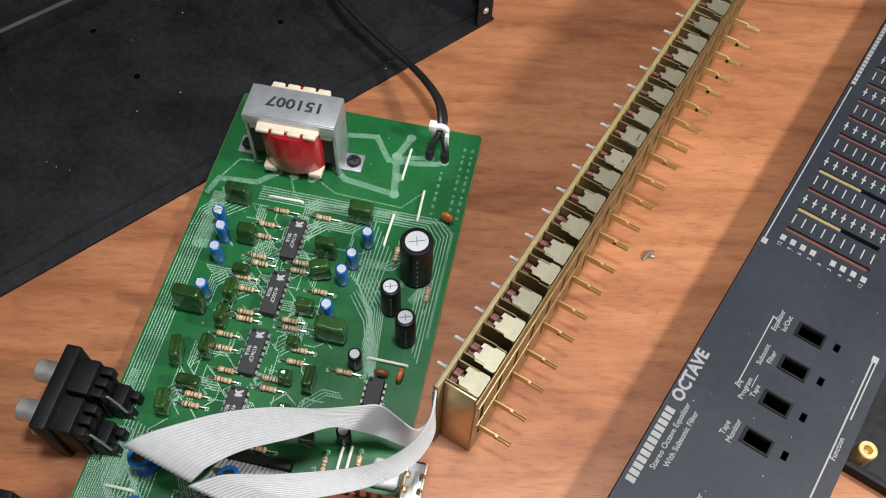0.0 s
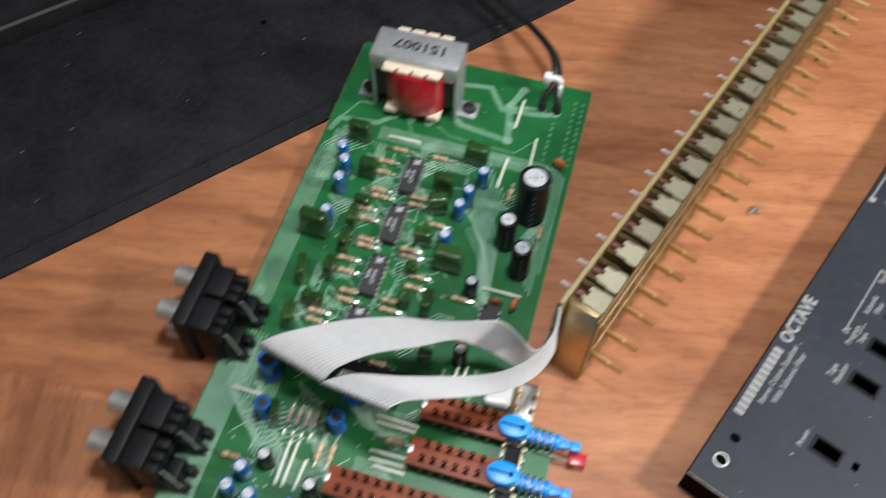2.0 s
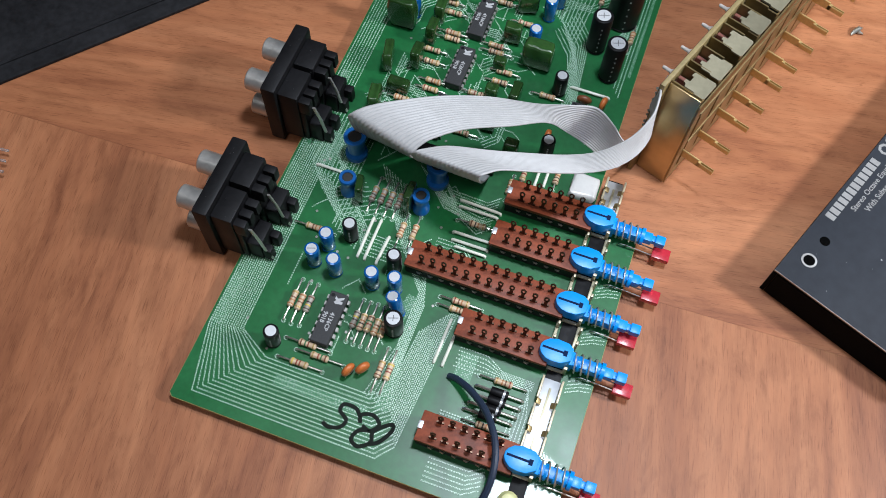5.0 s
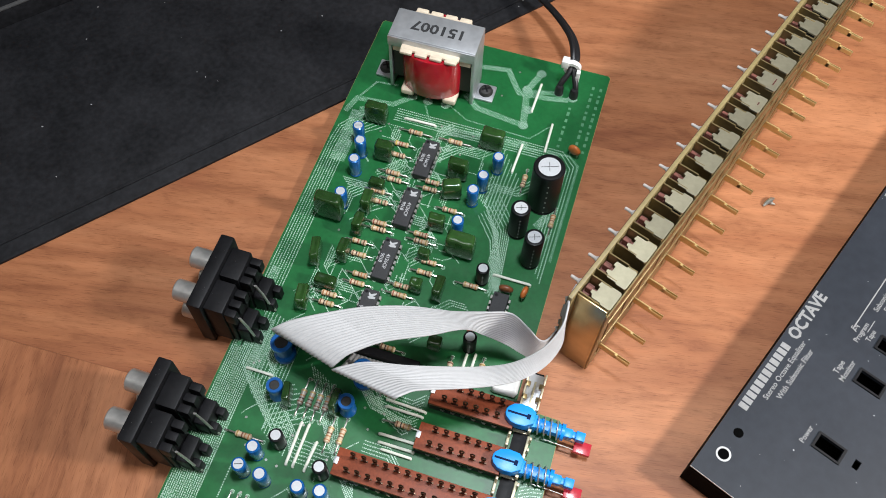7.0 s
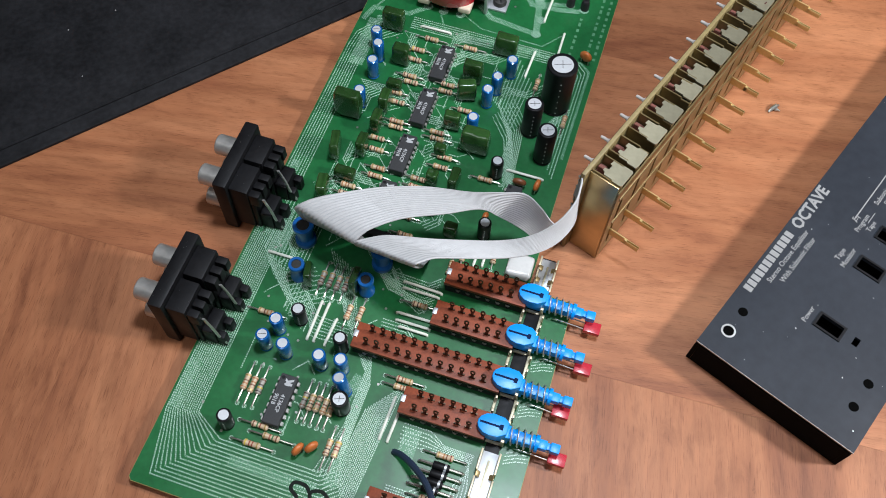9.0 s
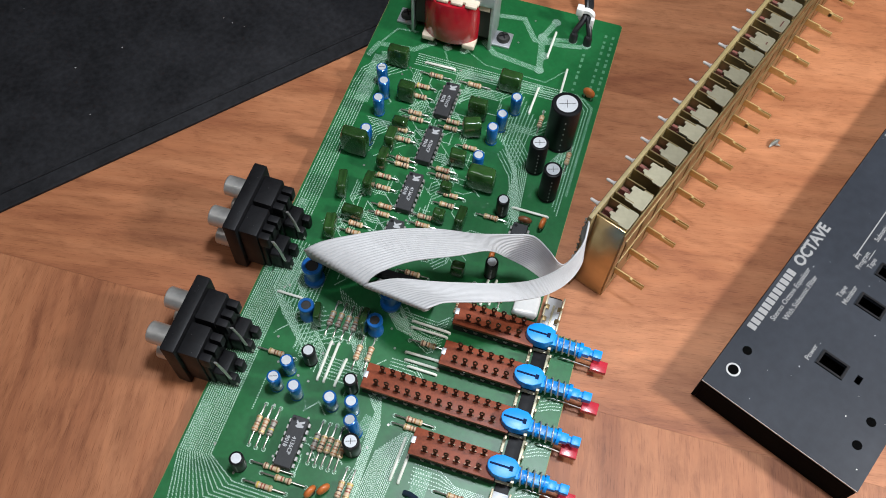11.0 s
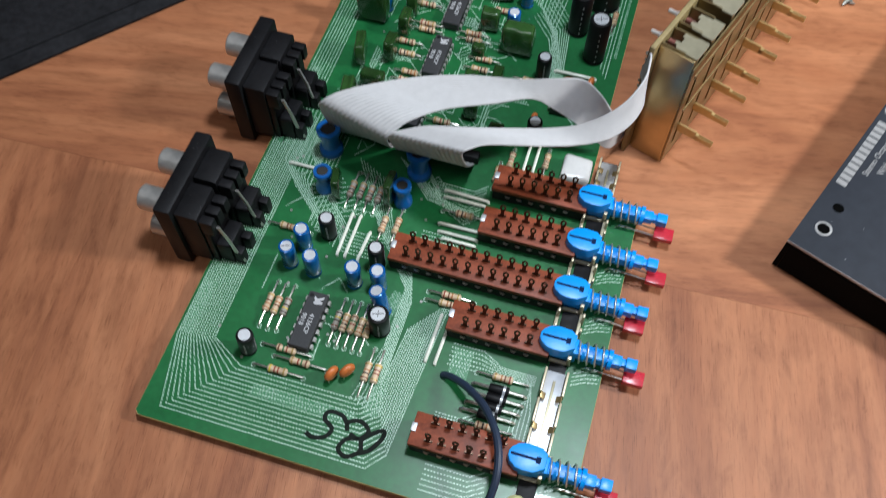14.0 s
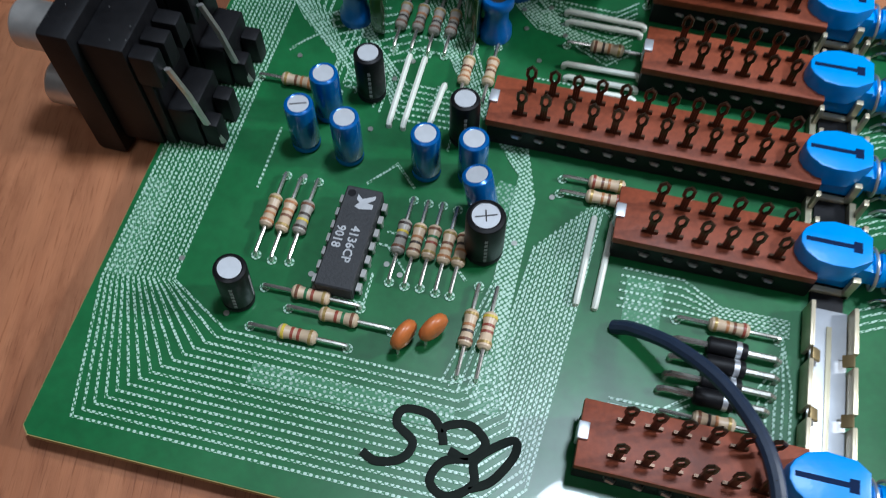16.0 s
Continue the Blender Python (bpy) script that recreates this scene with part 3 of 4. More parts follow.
# across the board: x, y, lead pitch, colour code
FRONT = [(35.5, 31.2, 16, 3), (40.9, 28.5, 16.6, 3), (35.5, 24.2, 16.2, 2), (20, 72, 15, 1), (78, 63, 15, 4), (78, 60, 15, 4), (73.6, 93, 15, 0), (100.4, 41.2, 16.5, 4), (99.4, 25.4, 15.8, 0)]
BACK = [(36, 219.5, 15, 0), (54, 220, 15, 1), (33.5, 196.4, 13, 0), (35.2, 193.2, 13, 3), (32.2, 211.7, 12, 2), (32.6, 205.8, 12, 0), (51, 197, 12, 3), (51, 193.3, 12, 0), (30.5, 185.8, 12, 1),
        (33.4, 181, 11, 3), (36.4, 171.2, 12, 4), (37, 168.3, 12, 0), (62, 186, 12, 3), (54.4, 171.3, 12, 4), (55.5, 168.2, 13, 0), (31.7, 160.4, 12, 3), (33.4, 154.8, 11, 0), (37.2, 146.3, 12, 1), (37.3, 142.4, 12, 4)]
BACK2 = [(61.5, 160.1, 12, 3), (61.2, 155, 12, 0), (28.6, 134.5, 12, 1), (54.4, 146.6, 12, 3), (54.8, 142.6, 12, 4), (80.5, 155.2, 13, 1), (29, 130.5, 12, 0), (55, 128, 13, 3), (58, 120, 13, 0)]
for rows in (FRONT, BACK, BACK2):
    for k, (x, y, p, c) in enumerate(rows):
        resistor(x, y, 180 * (k % 2), p, c)
# along the board
DOWN = [(24.2, 44.5, 16, 1), (27, 44.2, 16, 1), (29.9, 44.5, 16, 5), (46.7, 44.8, 15.6, 5), (49.3, 44.7, 15.6, 0), (51.8, 44.9, 15.6, 3), (54.4, 44.7, 15.6, 1), (56.8, 44.7, 15.6, 0), (61, 31.5, 15.8, 0), (64, 31.7, 15.8, 2), (49.2, 81.7, 14, 1), (53.6, 82.4, 14, 1)]
DOWN2 = [(87.6, 209.8, 13, 0), (103.8, 194.2, 14, 1), (79.5, 112, 11, 0), (82.7, 119, 11, 3), (94.4, 122, 11, 0)]
for rows in (DOWN, DOWN2):
    for k, (x, y, p, c) in enumerate(rows):
        resistor(x, y, 90 + 180 * (k % 2), p, c, grey=c == 5)
for x, y in ((34.6, 92), (37.9, 92.2), (41.1, 92), (44.2, 92.4)):
    resistor(x, y, 90, 15, 0, grey=True)


def diode(x, y, pitch):
    d = put("diode", mesh("diode", lathe([(0, -3), (1.3, -2.95), (1.45, -2.6), (1.45, 2.6), (1.3, 2.95), (0, 3)], 14, "x"), "black"), board, x, y, ZB + 1.6)
    put("band", mesh("band", lathe([(1.44, -0.4), (1.49, -0.4), (1.49, 0.4), (1.44, 0.4)], 14, "x"), "zinc"), d, 1.6, label="silver cathode band")
    h = pitch / 2
    le = mesh("lead", tube([(2.9, 0, 0), (h - 0.7, 0, 0), (h, 0, -0.5), (h, 0, -1.7)], 0.55, 7), "wire")
    put("lead", le, d)
    put("lead", le, d, rz=180)


for x, y in ((100.3, 37.4), (100.2, 34.4), (99.8, 31.4), (99, 28.8)):
    diode(x, y, 16)


def jumper(x0, y0, x1, y1, r=0.55):
    n = math.hypot(x1 - x0, y1 - y0)
    key = (round(n), r)
    if key not in JUMPS:
        h = round(n) / 2
        JUMPS[key] = mesh("jumper_wire", tube([(-h, 0, -1.0), (-h, 0, -0.2), (-h + 0.5, 0, 0.1), (h - 0.5, 0, 0.1), (h, 0, -0.2), (h, 0, -1.0)], r, 8), "jumper")
    put("jumper_wire", JUMPS[key], board, (x0 + x1) / 2, (y0 + y1) / 2, ZB + 0.95, math.degrees(math.atan2(y1 - y0, x1 - x0)), label="straight white-sleeved jumper wire")


JUMP = [(77, 56, 76.6, 40.4), (80.2, 56, 79.6, 40.2), (38.1, 83, 38.4, 67), (41, 83, 41, 67), (46, 78, 45.4, 66.6), (65, 100.8, 79.5, 100.4), (65, 98.3, 79.5, 98.3), (66.5, 87.8, 80.3, 88), (67, 84.8, 80.3, 84.9),
        (28.8, 225.8, 43.1, 226), (91.8, 243, 92.2, 228), (82, 228, 81.5, 213.5), (88, 163, 102.7, 163), (81.5, 263.5, 81.2, 247.3), (10.5, 96.4, 20.5, 96.4), (87.6, 127, 87.6, 116), (90.8, 128, 90.8, 117), (69, 82.5, 80, 82.5)]
for row in JUMP:
    jumper(*row)


def electrolytic(x, y, r, h, sleeve, lean=0, turn=0, vent=True):
    c = put("electrolytic_capacitor", mesh("electrolytic_capacitor", lathe([(0, 0), (r * 0.9, 0), (r, 0.35), (r, 0.9), (r * 0.93, 1.25), (r, 1.6), (r, h - 0.6), (r * 0.95, h - 0.2), (r * 0.78, h), (r * 0.7, h - 0.1)], 24), sleeve),
            board, x, y, ZB + 0.2, turn, 0, lean, label=("blue" if sleeve == "blue_sleeve" else "black") + " sleeved electrolytic capacitor with bare metal top")
    top = put("can_top", mesh("can_top", lathe([(0, -0.02), (r * 0.7, -0.04), (r * 0.7, -0.3), (0, -0.3)], 24), "can"), c, 0, 0, h)
    if vent:
        v = mesh("vent_mark", boxed(-r * 0.55, -0.11, 0, r * 0.55, 0.11, 0.04), "ferrite")
        put("vent_mark", v, top, 0, 0, -0.02, 20)
        if r > 3:
            put("vent_mark", v, top, 0, 0, -0.01, 105, s=(0.6, 1, 1))
    if sleeve == "black_sleeve":
        pr = mesh("print_bar", boxed(-0.25, -0.03, 0, 0.25, 0.03, 0.7), "ink")
        for k in range(6):
            for a in (-75, 10):
                q = radians(a)
                put("print_bar", pr, c, (r + 0.01) * math.cos(q), (r + 0.01) * math.sin(q), 2 + k * (h - 4) / 6, a + 90)


for x, y in ((25.3, 60), (27.4, 67.2), (33.5, 59.1), (47.3, 59.1), (55.2, 60), (14, 208.6), (17.3, 201.8), (18.2, 192.2), (18.7, 175.2), (75.2, 211.8), (71.7, 201), (69.7, 193), (68.1, 177)):
    electrolytic(x, y, 2.55, 11, "blue_sleeve", vent=x in (25.3, 14))
electrolytic(59.4, 52.2, 2.55, 11, "blue_sleeve", -14, -30, vent=False)
for x, y, r, h in ((33.5, 73.3, 2.6, 11), (52, 67.6, 2.6, 11), (24.2, 28.4, 2.6, 11), (60.2, 46.2, 3.2, 11), (83.9, 159.2, 2.6, 11), (97.6, 202.5, 6.4, 26.5), (91.3, 185.4, 3.9, 19), (99.8, 173.6, 3.9, 20), (87.5, 130, 2.6, 11)):
    electrolytic(x, y, r, h, "black_sleeve", lean=4 if x == 24.2 else 0, vent=r > 3)


def film_cap(x, y, w, d, h, turn=0, lean=0):
    w, d, h = w * 1.06, d * 1.08, h * 1.15
    bm = bmesh.new()
    box(bm, -w / 2, -d / 2, 0, w / 2, d / 2, h, min(w, d) * 0.24, 3)
    bmesh.ops.subdivide_edges(bm, edges=[e for e in bm.edges if e.calc_length() > 1.8], cuts=2, use_grid_fill=True)
    for v in bm.verts:
        f = v.co.z / h
        v.co.x *= 0.94 + 0.10 * math.sin(f * 3.1)
        v.co.y *= 0.88 + 0.20 * math.sin(f * 3.1)
        if f > 0.9:
            v.co.z -= 0.55 * max(0.0, 1 - (v.co.x / (w * 0.3)) ** 2 - (v.co.y / (d * 0.4)) ** 2)
        v.co += 0.3 * noise.noise_vector(v.co * 0.45 + Vector((x, y, 0)))
    c = put("film_capacitor", mesh("film_capacitor", bm, "film", 60), board, x, y, ZB + 0.9, turn, lean, label="glossy dark green dipped film capacitor")
    le = mesh("lead", tube([(0, 0, -0.95), (0, 0, 0.5)], 0.3, 6), "wire")
    for s in (-1, 1):
        put("lead", le, c, s * w * 0.3)


FILM = [(17.6, 221, 9, 4.5, 9.5, 0), (27.4, 203, 7, 4.5, 9, 0), (69.7, 223, 9.5, 5, 9.5, 0), (60.2, 203.5, 8, 4, 10, 0), (60.5, 193.5, 7.5, 4.5, 9, 20), (15.8, 169, 10.5, 5, 12.5, 0), (29.2, 177.2, 4, 7, 8, 0), (29.6, 187.5, 6, 3.5, 5, 0),
        (29.5, 166, 3.6, 7, 8, 0), (28.2, 152.5, 3.6, 7, 8, 0), (18, 148.5, 3.4, 9, 8.5, 12), (59.4, 176.4, 6.5, 4, 8, 0)]
FILM2 = [(72, 168.5, 11, 5.5, 11, 0), (26, 138.2, 8, 4, 5, 0), (20.3, 128.5, 4, 8, 7.5, 10), (69.4, 148, 3.4, 8, 8, 0), (60.3, 147.3, 4.5, 4, 6, 0), (58.9, 161.7, 4.5, 3.5, 5, 0), (75, 126, 5, 4, 7, 0), (64, 134, 4.5, 4, 7, 0)]
for rows in (FILM, FILM2):
    for row in rows:
        film_cap(*row)
film_cap(30.2, 90.0, 2.4, 7.0, 8.0, 14)
film_cap(48.4, 92.0, 2.4, 7.5, 10.5, 0)


def disc_cap(x, y, mat, turn, w=5.4, h=5.2, lift=1.4, lean=0):
    bm = lathe([(0, -1.1), (0.6, -1.05), (0.9, -0.7), (1, 0), (0.9, 0.7), (0.6, 1.05), (0, 1.1)], 18, "y")
    for v in bm.verts:
        v.co.x *= w / 2
        v.co.z *= h / 2
        if v.co.z < -h * 0.3:
            v.co.x *= 0.6
    c = put("ceramic_capacitor", mesh("ceramic_capacitor", bm, mat, 60), board, x, y, ZB + lift + h / 2, turn, lean, label="small dipped ceramic disc capacitor")
    le = mesh("lead", tube([(0, 0, -h / 2 - lift), (0, 0, -h / 2 + 0.6)], 0.28, 6), "wire")
    for s in (-1, 1):
        put("lead", le, c, s * w * 0.3)


disc_cap(51.9, 27, "disc", 65)
disc_cap(56, 29.2, "disc", 55)
disc_cap(94.3, 157.2, "brown_disc", 0, 6, 4)
disc_cap(101.6, 157.6, "disc", 80)
disc_cap(104.4, 230, "disc", -20, 6, 5.5)
disc_cap(86, 136.5, "disc", 85, 4.6, 5)


def chip(x, y, pins):
    n, ln = pins // 2, pins / 2 * 2.54 + 1.4
    bm = boxed(-3.2, -ln / 2, 0.6, 3.2, ln / 2, 4.1, 0.25, 1)
    for v in bm.verts:
        if v.co.z < 1.2 or v.co.z > 3.6:
            v.co.x *= 0.965
            v.co.y *= 0.985
    c = put("integrated_circuit", mesh("integrated_circuit", bm, "chip"), board, x, y, ZB, label="black dual in-line integrated circuit with tinned legs")
    pin = bmesh.new()
    box(pin, 0, -0.75, 2.0, 0.75, 0.75, 2.3, 0.08, 1)
    box(pin, 0.6, -0.75, 0.9, 0.85, 0.75, 2.3, 0.06, 1)
    box(pin, 0.62, -0.28, -0.6, 0.84, 0.28, 0.9, 0.05, 1)
    pm = mesh("pin", pin, "steel")
    for k in range(n):
        yy = (k - (n - 1) / 2) * 2.54
        put("pin", pm, c, 3.2, yy)
        put("pin", pm, c, -3.2, yy, rz=180)
    put("notch", mesh("notch", lathe([(0, 0), (0.7, 0), (0.7, 0.05), (0, 0.05)], 12), "black"), c, -1.9, ln / 2 - 1.6, 4.1)
    if pins == 14:
        lettering("part_number", "4136CP", 2.1, "chip_ink", c, 0.55, -1.4, 4.13, -90, bold=0.04)
        lettering("date_code", "9018", 2.1, "chip_ink", c, -1.75, -0.4, 4.13, -90, bold=0.04)
        logo = slab([(0.1, 5.2), (2.2, 5.6), (2.2, 6.4), (1.1, 6.6), (2.2, 7.4), (2.2, 8.2), (0.1, 7.2), (-0.8, 8.0), (-0.8, 7.0), (-0.2, 6.5), (-0.8, 5.6)], 4.12, 4.15)
        part("maker_mark", logo, "chip_ink", c, smooth=0)


for x, y in ((45.2, 206.4), (45.2, 180.8), (45, 155.2), (44.8, 131), (39, 41.5)):
    chip(x, y, 14)
chip(93.4, 149, 8)


def bobbin(x, y, r, h):
    c = put("inductor", mesh("inductor", lathe([(0, 0), (r, 0), (r * 1.02, 0.4), (r, 2.0), (r * 0.74, 3.2), (r * 0.74, h - 3.2), (r, h - 1.9), (r, h - 0.3), (r * 0.94, h), (r * 0.62, h), (r * 0.6, h - 0.5), (0, h - 0.5)], 24), "coil_blue"), board, x, y, ZB + 0.1, label="blue sleeved drum inductor with dark core")
    put("core", mesh("core", lathe([(0, 0), (r * 0.6, 0), (r * 0.58, 0.25), (0, 0.3)], 20), "ferrite"), c, 0, 0, h - 0.5)


for x, y, r, h in ((22, 106, 4.1, 12), (25.5, 90.5, 3.1, 10), (52.3, 92.8, 3.1, 10), (54, 105.5, 4.1, 12)):
    bobbin(x, y, r, h)

hd = part("header", boxed(20, 114.6, ZB + 0.05, 72, 117.6, ZB + 4, 0.3), "black", board, "black ribbon-cable header")


def transformer(x, y):
    t = put("transformer", mesh("transformer", boxed(-17.5, -7, 7, 17.5, 7, 30.5, 0.3), "ferrite"), board, x, y, ZB, 1, label="small mains transformer with red taped coil in a zinc bracket")
    part("bracket_top", boxed(-19.2, -8, 31.6, 19.2, 8, 33, 0.5), "zinc", t, "folded zinc-plated bracket")
    part("bracket_lip", boxed(-19.2, -8.9, 27.6, 19.2, -8.05, 33, 0.35), "zinc", t)
    part("lamination", boxed(-17.3, -8.0, 24.0, 17.3, -7.1, 31.4, 0.2), "nylon", t, "cream insulating card")
    for q in (-1, 1):
        a, b = sorted((q * 17.7, q * 19.2))
        part("bracket_side", boxed(a, -8, 0.4, b, 8, 31.7, 0.4), "zinc", t)
        a, b = sorted((q * 19.0, q * 27.5))
        part("bracket_foot", boxed(a, -4.6, 0.02, b, 4.6, 1.3, 0.5), "zinc", t)
    for q in (-1, 1):
        coil = lathe([(0, 5.0), (9.6, 5.2), (10.2, 6), (10.4, 15), (10.2, 27), (9.8, 28.2), (0, 28.4)], 32)
        for v in coil.verts:
            v.co.x *= 1.26
            v.co.y = v.co.y * 0.82 + q * 6.2
        part("coil", coil, "red", t, "coil wrapped in shiny red tape")
        fl = bmesh.new()
        box(fl, -12.8, min(q * 6, q * 11.4), 28.5, 12.8, max(q * 6, q * 11.4), 30.2, 0.7)
        for k in range(4):
            box(fl, k * 6.5 - 12.6, min(q * 11, q * 13.2), 28.5, k * 6.5 - 7.2, max(q * 11, q * 13.2), 30.2, 0.75)
        part("bobbin_flange", fl, "nylon", t, "cream nylon bobbin flange")
        for k in (-1, 1):
            foot = boxed(k * 9.6 - 3, min(q * 6, q * 13.4), 2.8, k * 9.6 + 3, max(q * 6, q * 13.4), 6.2, 1.2, 3)
            part("bobbin_foot", foot, "nylon", t)
    le = mesh("pin", tube([(0, 0, -0.6), (0, 0, 7)], 0.5, 8), "wire")
    for k in (-8, 0, 8):
        put("pin", le, t, k, -10.5)
    sc = mesh("screw", lathe([(0, 0), (3.1, 0), (3.2, 0.8), (2.6, 2.0), (1.2, 2.5), (0, 2.55)], 20), "ferrite")
    cross = mesh("slot", boxed(-2, -0.35, 0, 2, 0.35, 0.1), "black")
    for q in (-1, 1):
        w = put("screw", sc, t, q * 23.4, 0, 1.3, label="cross-head screw")
        put("slot", cross, w, 0, 0, 2.5, 30)
        put("slot", cross, w, 0, 0, 2.52, 120)
    lettering("stamp", "151007", 7.2, "chip", t, 0.8, 0.6, 33.02, 180, "dark stamped number", bold=0.2, squeeze=1.1)


transformer(35.4, 250.4)


def jack(y0):
    j = put("jack_block", mesh("jack_block", boxed(-12, y0, 0.6, -6.4, y0 + 31, 30.5, 1.0), "black"), board, label="black moulded twin phono jack block with metal sockets")
    for k in range(2):
        a = y0 + 1.5 + 14 * k
        blocks = [(-6.3, a, ZB + 0.1, 1.2, a + 12.4, 28.2), (1.3, a + 0.5, ZB + 0.1, 3.4, a + 11.8, 20.0), (3.5, a + 1.2, ZB + 0.1, 8.4, a + 11.0, 13.5)]
        blocks += [(1.3, a + q, 20.1, 5.6, a + q + 3.0, 26.8 - 0.5 * k) for k, q in enumerate((0.3, 4.5, 8.9))]
        blocks += [(8.5, a + 1.6, ZB + 0.1, 11.6, a + 4.6, 10.5), (8.5, a + 7.4, ZB + 0.1, 11.6, a + 10.4, 10.5)]
        for b in blocks:
            part("housing_block", boxed(*b, 0.45), "black", j)
    sock = mesh("socket", lathe([(4.1, 0), (4.1, 8.2), (3.8, 8.6), (3.1, 8.6), (3.1, 2), (0, 2)], 24), "steel")
    ins = mesh("insulator", lathe([(0, 0), (3.1, 0), (3.1, 2.2), (1.6, 2.2), (1.5, 0.4), (0, 0.4)], 18), "nylon")
    for yy in (7.5, 22):
        for z in (23, 8.5):
            s = put("socket", sock, j, -12.1, y0 + yy, z, 0, 0, -90, label="nickel phono socket")
            put("insulator", ins, s, 0, 0, 5.6)
    tab = mesh("tab", tube([(4.0, 0, 22), (5.9, 0, 16), (7.2, 0, 9), (9.2, 0, 4.2)], 0.8, 6, flat=0.5), "steel")
    for yy in (3.5, 17.5):
        put("tab", tab, j, 2.4, y0 + yy, 1.5, label="bright solder tab")


    rj = random.Random(int(y0))
    sp = mesh("dust_speck", lathe([(0, 0), (0.22, 0), (0.15, 0.08), (0, 0.1)], 6), "rim")
    for k in range(10):
        f = k % 2
        put("dust_speck", sp, j, rj.uniform(-11, -7.5) if f else rj.uniform(-5.5, 1.5), y0 + rj.uniform(1.8, 28), 30.5 if f else 29, s=(0.5, rj.uniform(0.3, 0.9), 0.6))


jack(52.2)
jack(103.8)


def push_switch(y, x0):
    n = 12 if x0 < 70 else 6
    s = put("push_switch", mesh("push_switch", boxed(x0 + 0.3, y - 4.6, ZB + 0.1, 112, y + 4.6, 9.2, 0.3), "black"), board, label="latching push switch with brown top and sky-blue plunger")
    top = bmesh.new()
    box(top, x0, y - 5, 9.25, 111.6, y + 5, 10.9, 0.25)
    part("cover", top, "brown", s, "brown laminate cover")
    part("clip", boxed(x0 - 0.3, y - 1.2, 8.2, x0 + 1.3, y + 1.4, 11.5, 0.2), "zinc", s)
    hook = bmesh.new()
    tube([(0, 0, 0), (0, 0, 2.2), (-0.62, 0, 2.9), (-0.6, 0, 4.0), (0.05, 0, 4.5), (0.7, 0, 4.0), (0.68, 0, 2.9), (0.1, 0, 2.3)], 0.3, 6, hook)
    box(hook, -0.55, -0.2, 0, 0.55, 0.2, 2.4)
    box(hook, -1.2, -0.22, 0, 1.2, 0.22, 0.6)
    hm = mesh("terminal", hook, "bronze")
    sl = mesh("side_lug", tube([(-0.7, 0.3, 0), (-0.5, -0.4, 0.5), (0.4, -0.5, 0.5), (0.7, 0.2, -0.3)], 0.33, 5), "wire")
    step = (107.5 - (x0 + 5.5)) / (n - 0.4)
    for k in range(n):
        for r in (-2.7, 2.7):
            put("terminal", hm, s, x0 + 5.5 + k * step + (0.6 if r > 0 else 0), y + r, 10.85, s=(1.05, 1.0, 1.4))
        put("side_lug", sl, s, x0 + 5.5 + k * step, y - 4.75, 7.3, label="small bent tinned lug")
    for r in (-3.2, 3.2):
        bm = bmesh.new()
        box(bm, 110.5, y + r - 0.5, ZB + 0.5, 118.5, y + r + 0.5, 5.6, 0.15)
        box(bm, 117.2, y + r - 0.5, ZB + 0.5, 118.4, y + r + 0.5, 10.2, 0.15)
        part("frame_arm", bm, "cream_metal", s, "bright metal frame arm")
    # plunger: rounded lever head, grooved shaft, tip
    hd = slab([(107.8, y - 0.9), (108.6, y - 2.3), (110.4, y - 3.6), (112.6, y - 4.0), (115.6, y - 3.8), (118.5, y - 1.9), (118.5, y + 2.3), (116.6, y + 3.7), (112.6, y + 4.0), (110.0, y + 3.3), (108.4, y + 1.9), (107.8, y + 0.7)], 9.8, 14.3)
    bmesh.ops.bevel(hd, geom=[e for e in hd.edges if min(v.co.z for v in e.verts) > 14], offset=0.45, segments=2, affect="EDGES", profile=0.6)
    box(hd, 112, y - 2.4, 5.5, 119.5, y + 2.4, 12.0, 0.5)
    p = part("plunger", hd, "blue", s, "sky-blue plastic plunger head with a straight groove")
    # dark blue strip on top paints the shade inside the groove
    gr = bmesh.new()
    box(gr, 108.5, y - 0.4, 14.28, 115.8, y + 0.35, 14.36)
    box(gr, 115.6, y - 1.0, 14.28, 116.9, y + 0.9, 14.37)
    part("groove", gr, "groove", p, smooth=0)
    sh = bmesh.new()
    box(sh, 119, y - 1.9, 7.2, 129.5, y + 1.9, 11.0, 0.5)
    for q in (121, 124.2, 127.4):
        lathe([(0, 0), (2.7, 0), (2.7, 0.9), (0, 0.9)], 18, "x", sh, (q, y, 9.1))
    lathe([(0, 0), (3.1, 0.1), (3.1, 1.3), (0, 1.4)], 20, "x", sh, (128.6, y, 9.1))
    box(sh, 129.8, y - 1.7, 7.6, 132.8, y + 1.7, 10.6, 0.4)
    box(sh, 132.6, y - 1.2, 8.0, 134.2, y + 1.2, 10.2, 0.3)
    box(sh, 134.0, y - 1.7, 7.6, 137.4, y + 1.7, 10.7, 0.4)
    part("shaft", sh, "blue", s, "sky-blue grooved shaft")
    coil = [(119.4 + 9.4 * k / 72, y + 3.3 * math.cos(k * 2 * math.pi / 18), 9.1 + 3.3 * math.sin(k * 2 * math.pi / 18)) for k in range(73)]
    part("spring", tube(coil, 0.28, 6), "steel", s, "thin steel return spring")


for y, x0 in ((107.3, 80), (90, 80), (72.4, 55.6), (54.6, 80), (17.6, 80)):
    push_switch(y, x0)


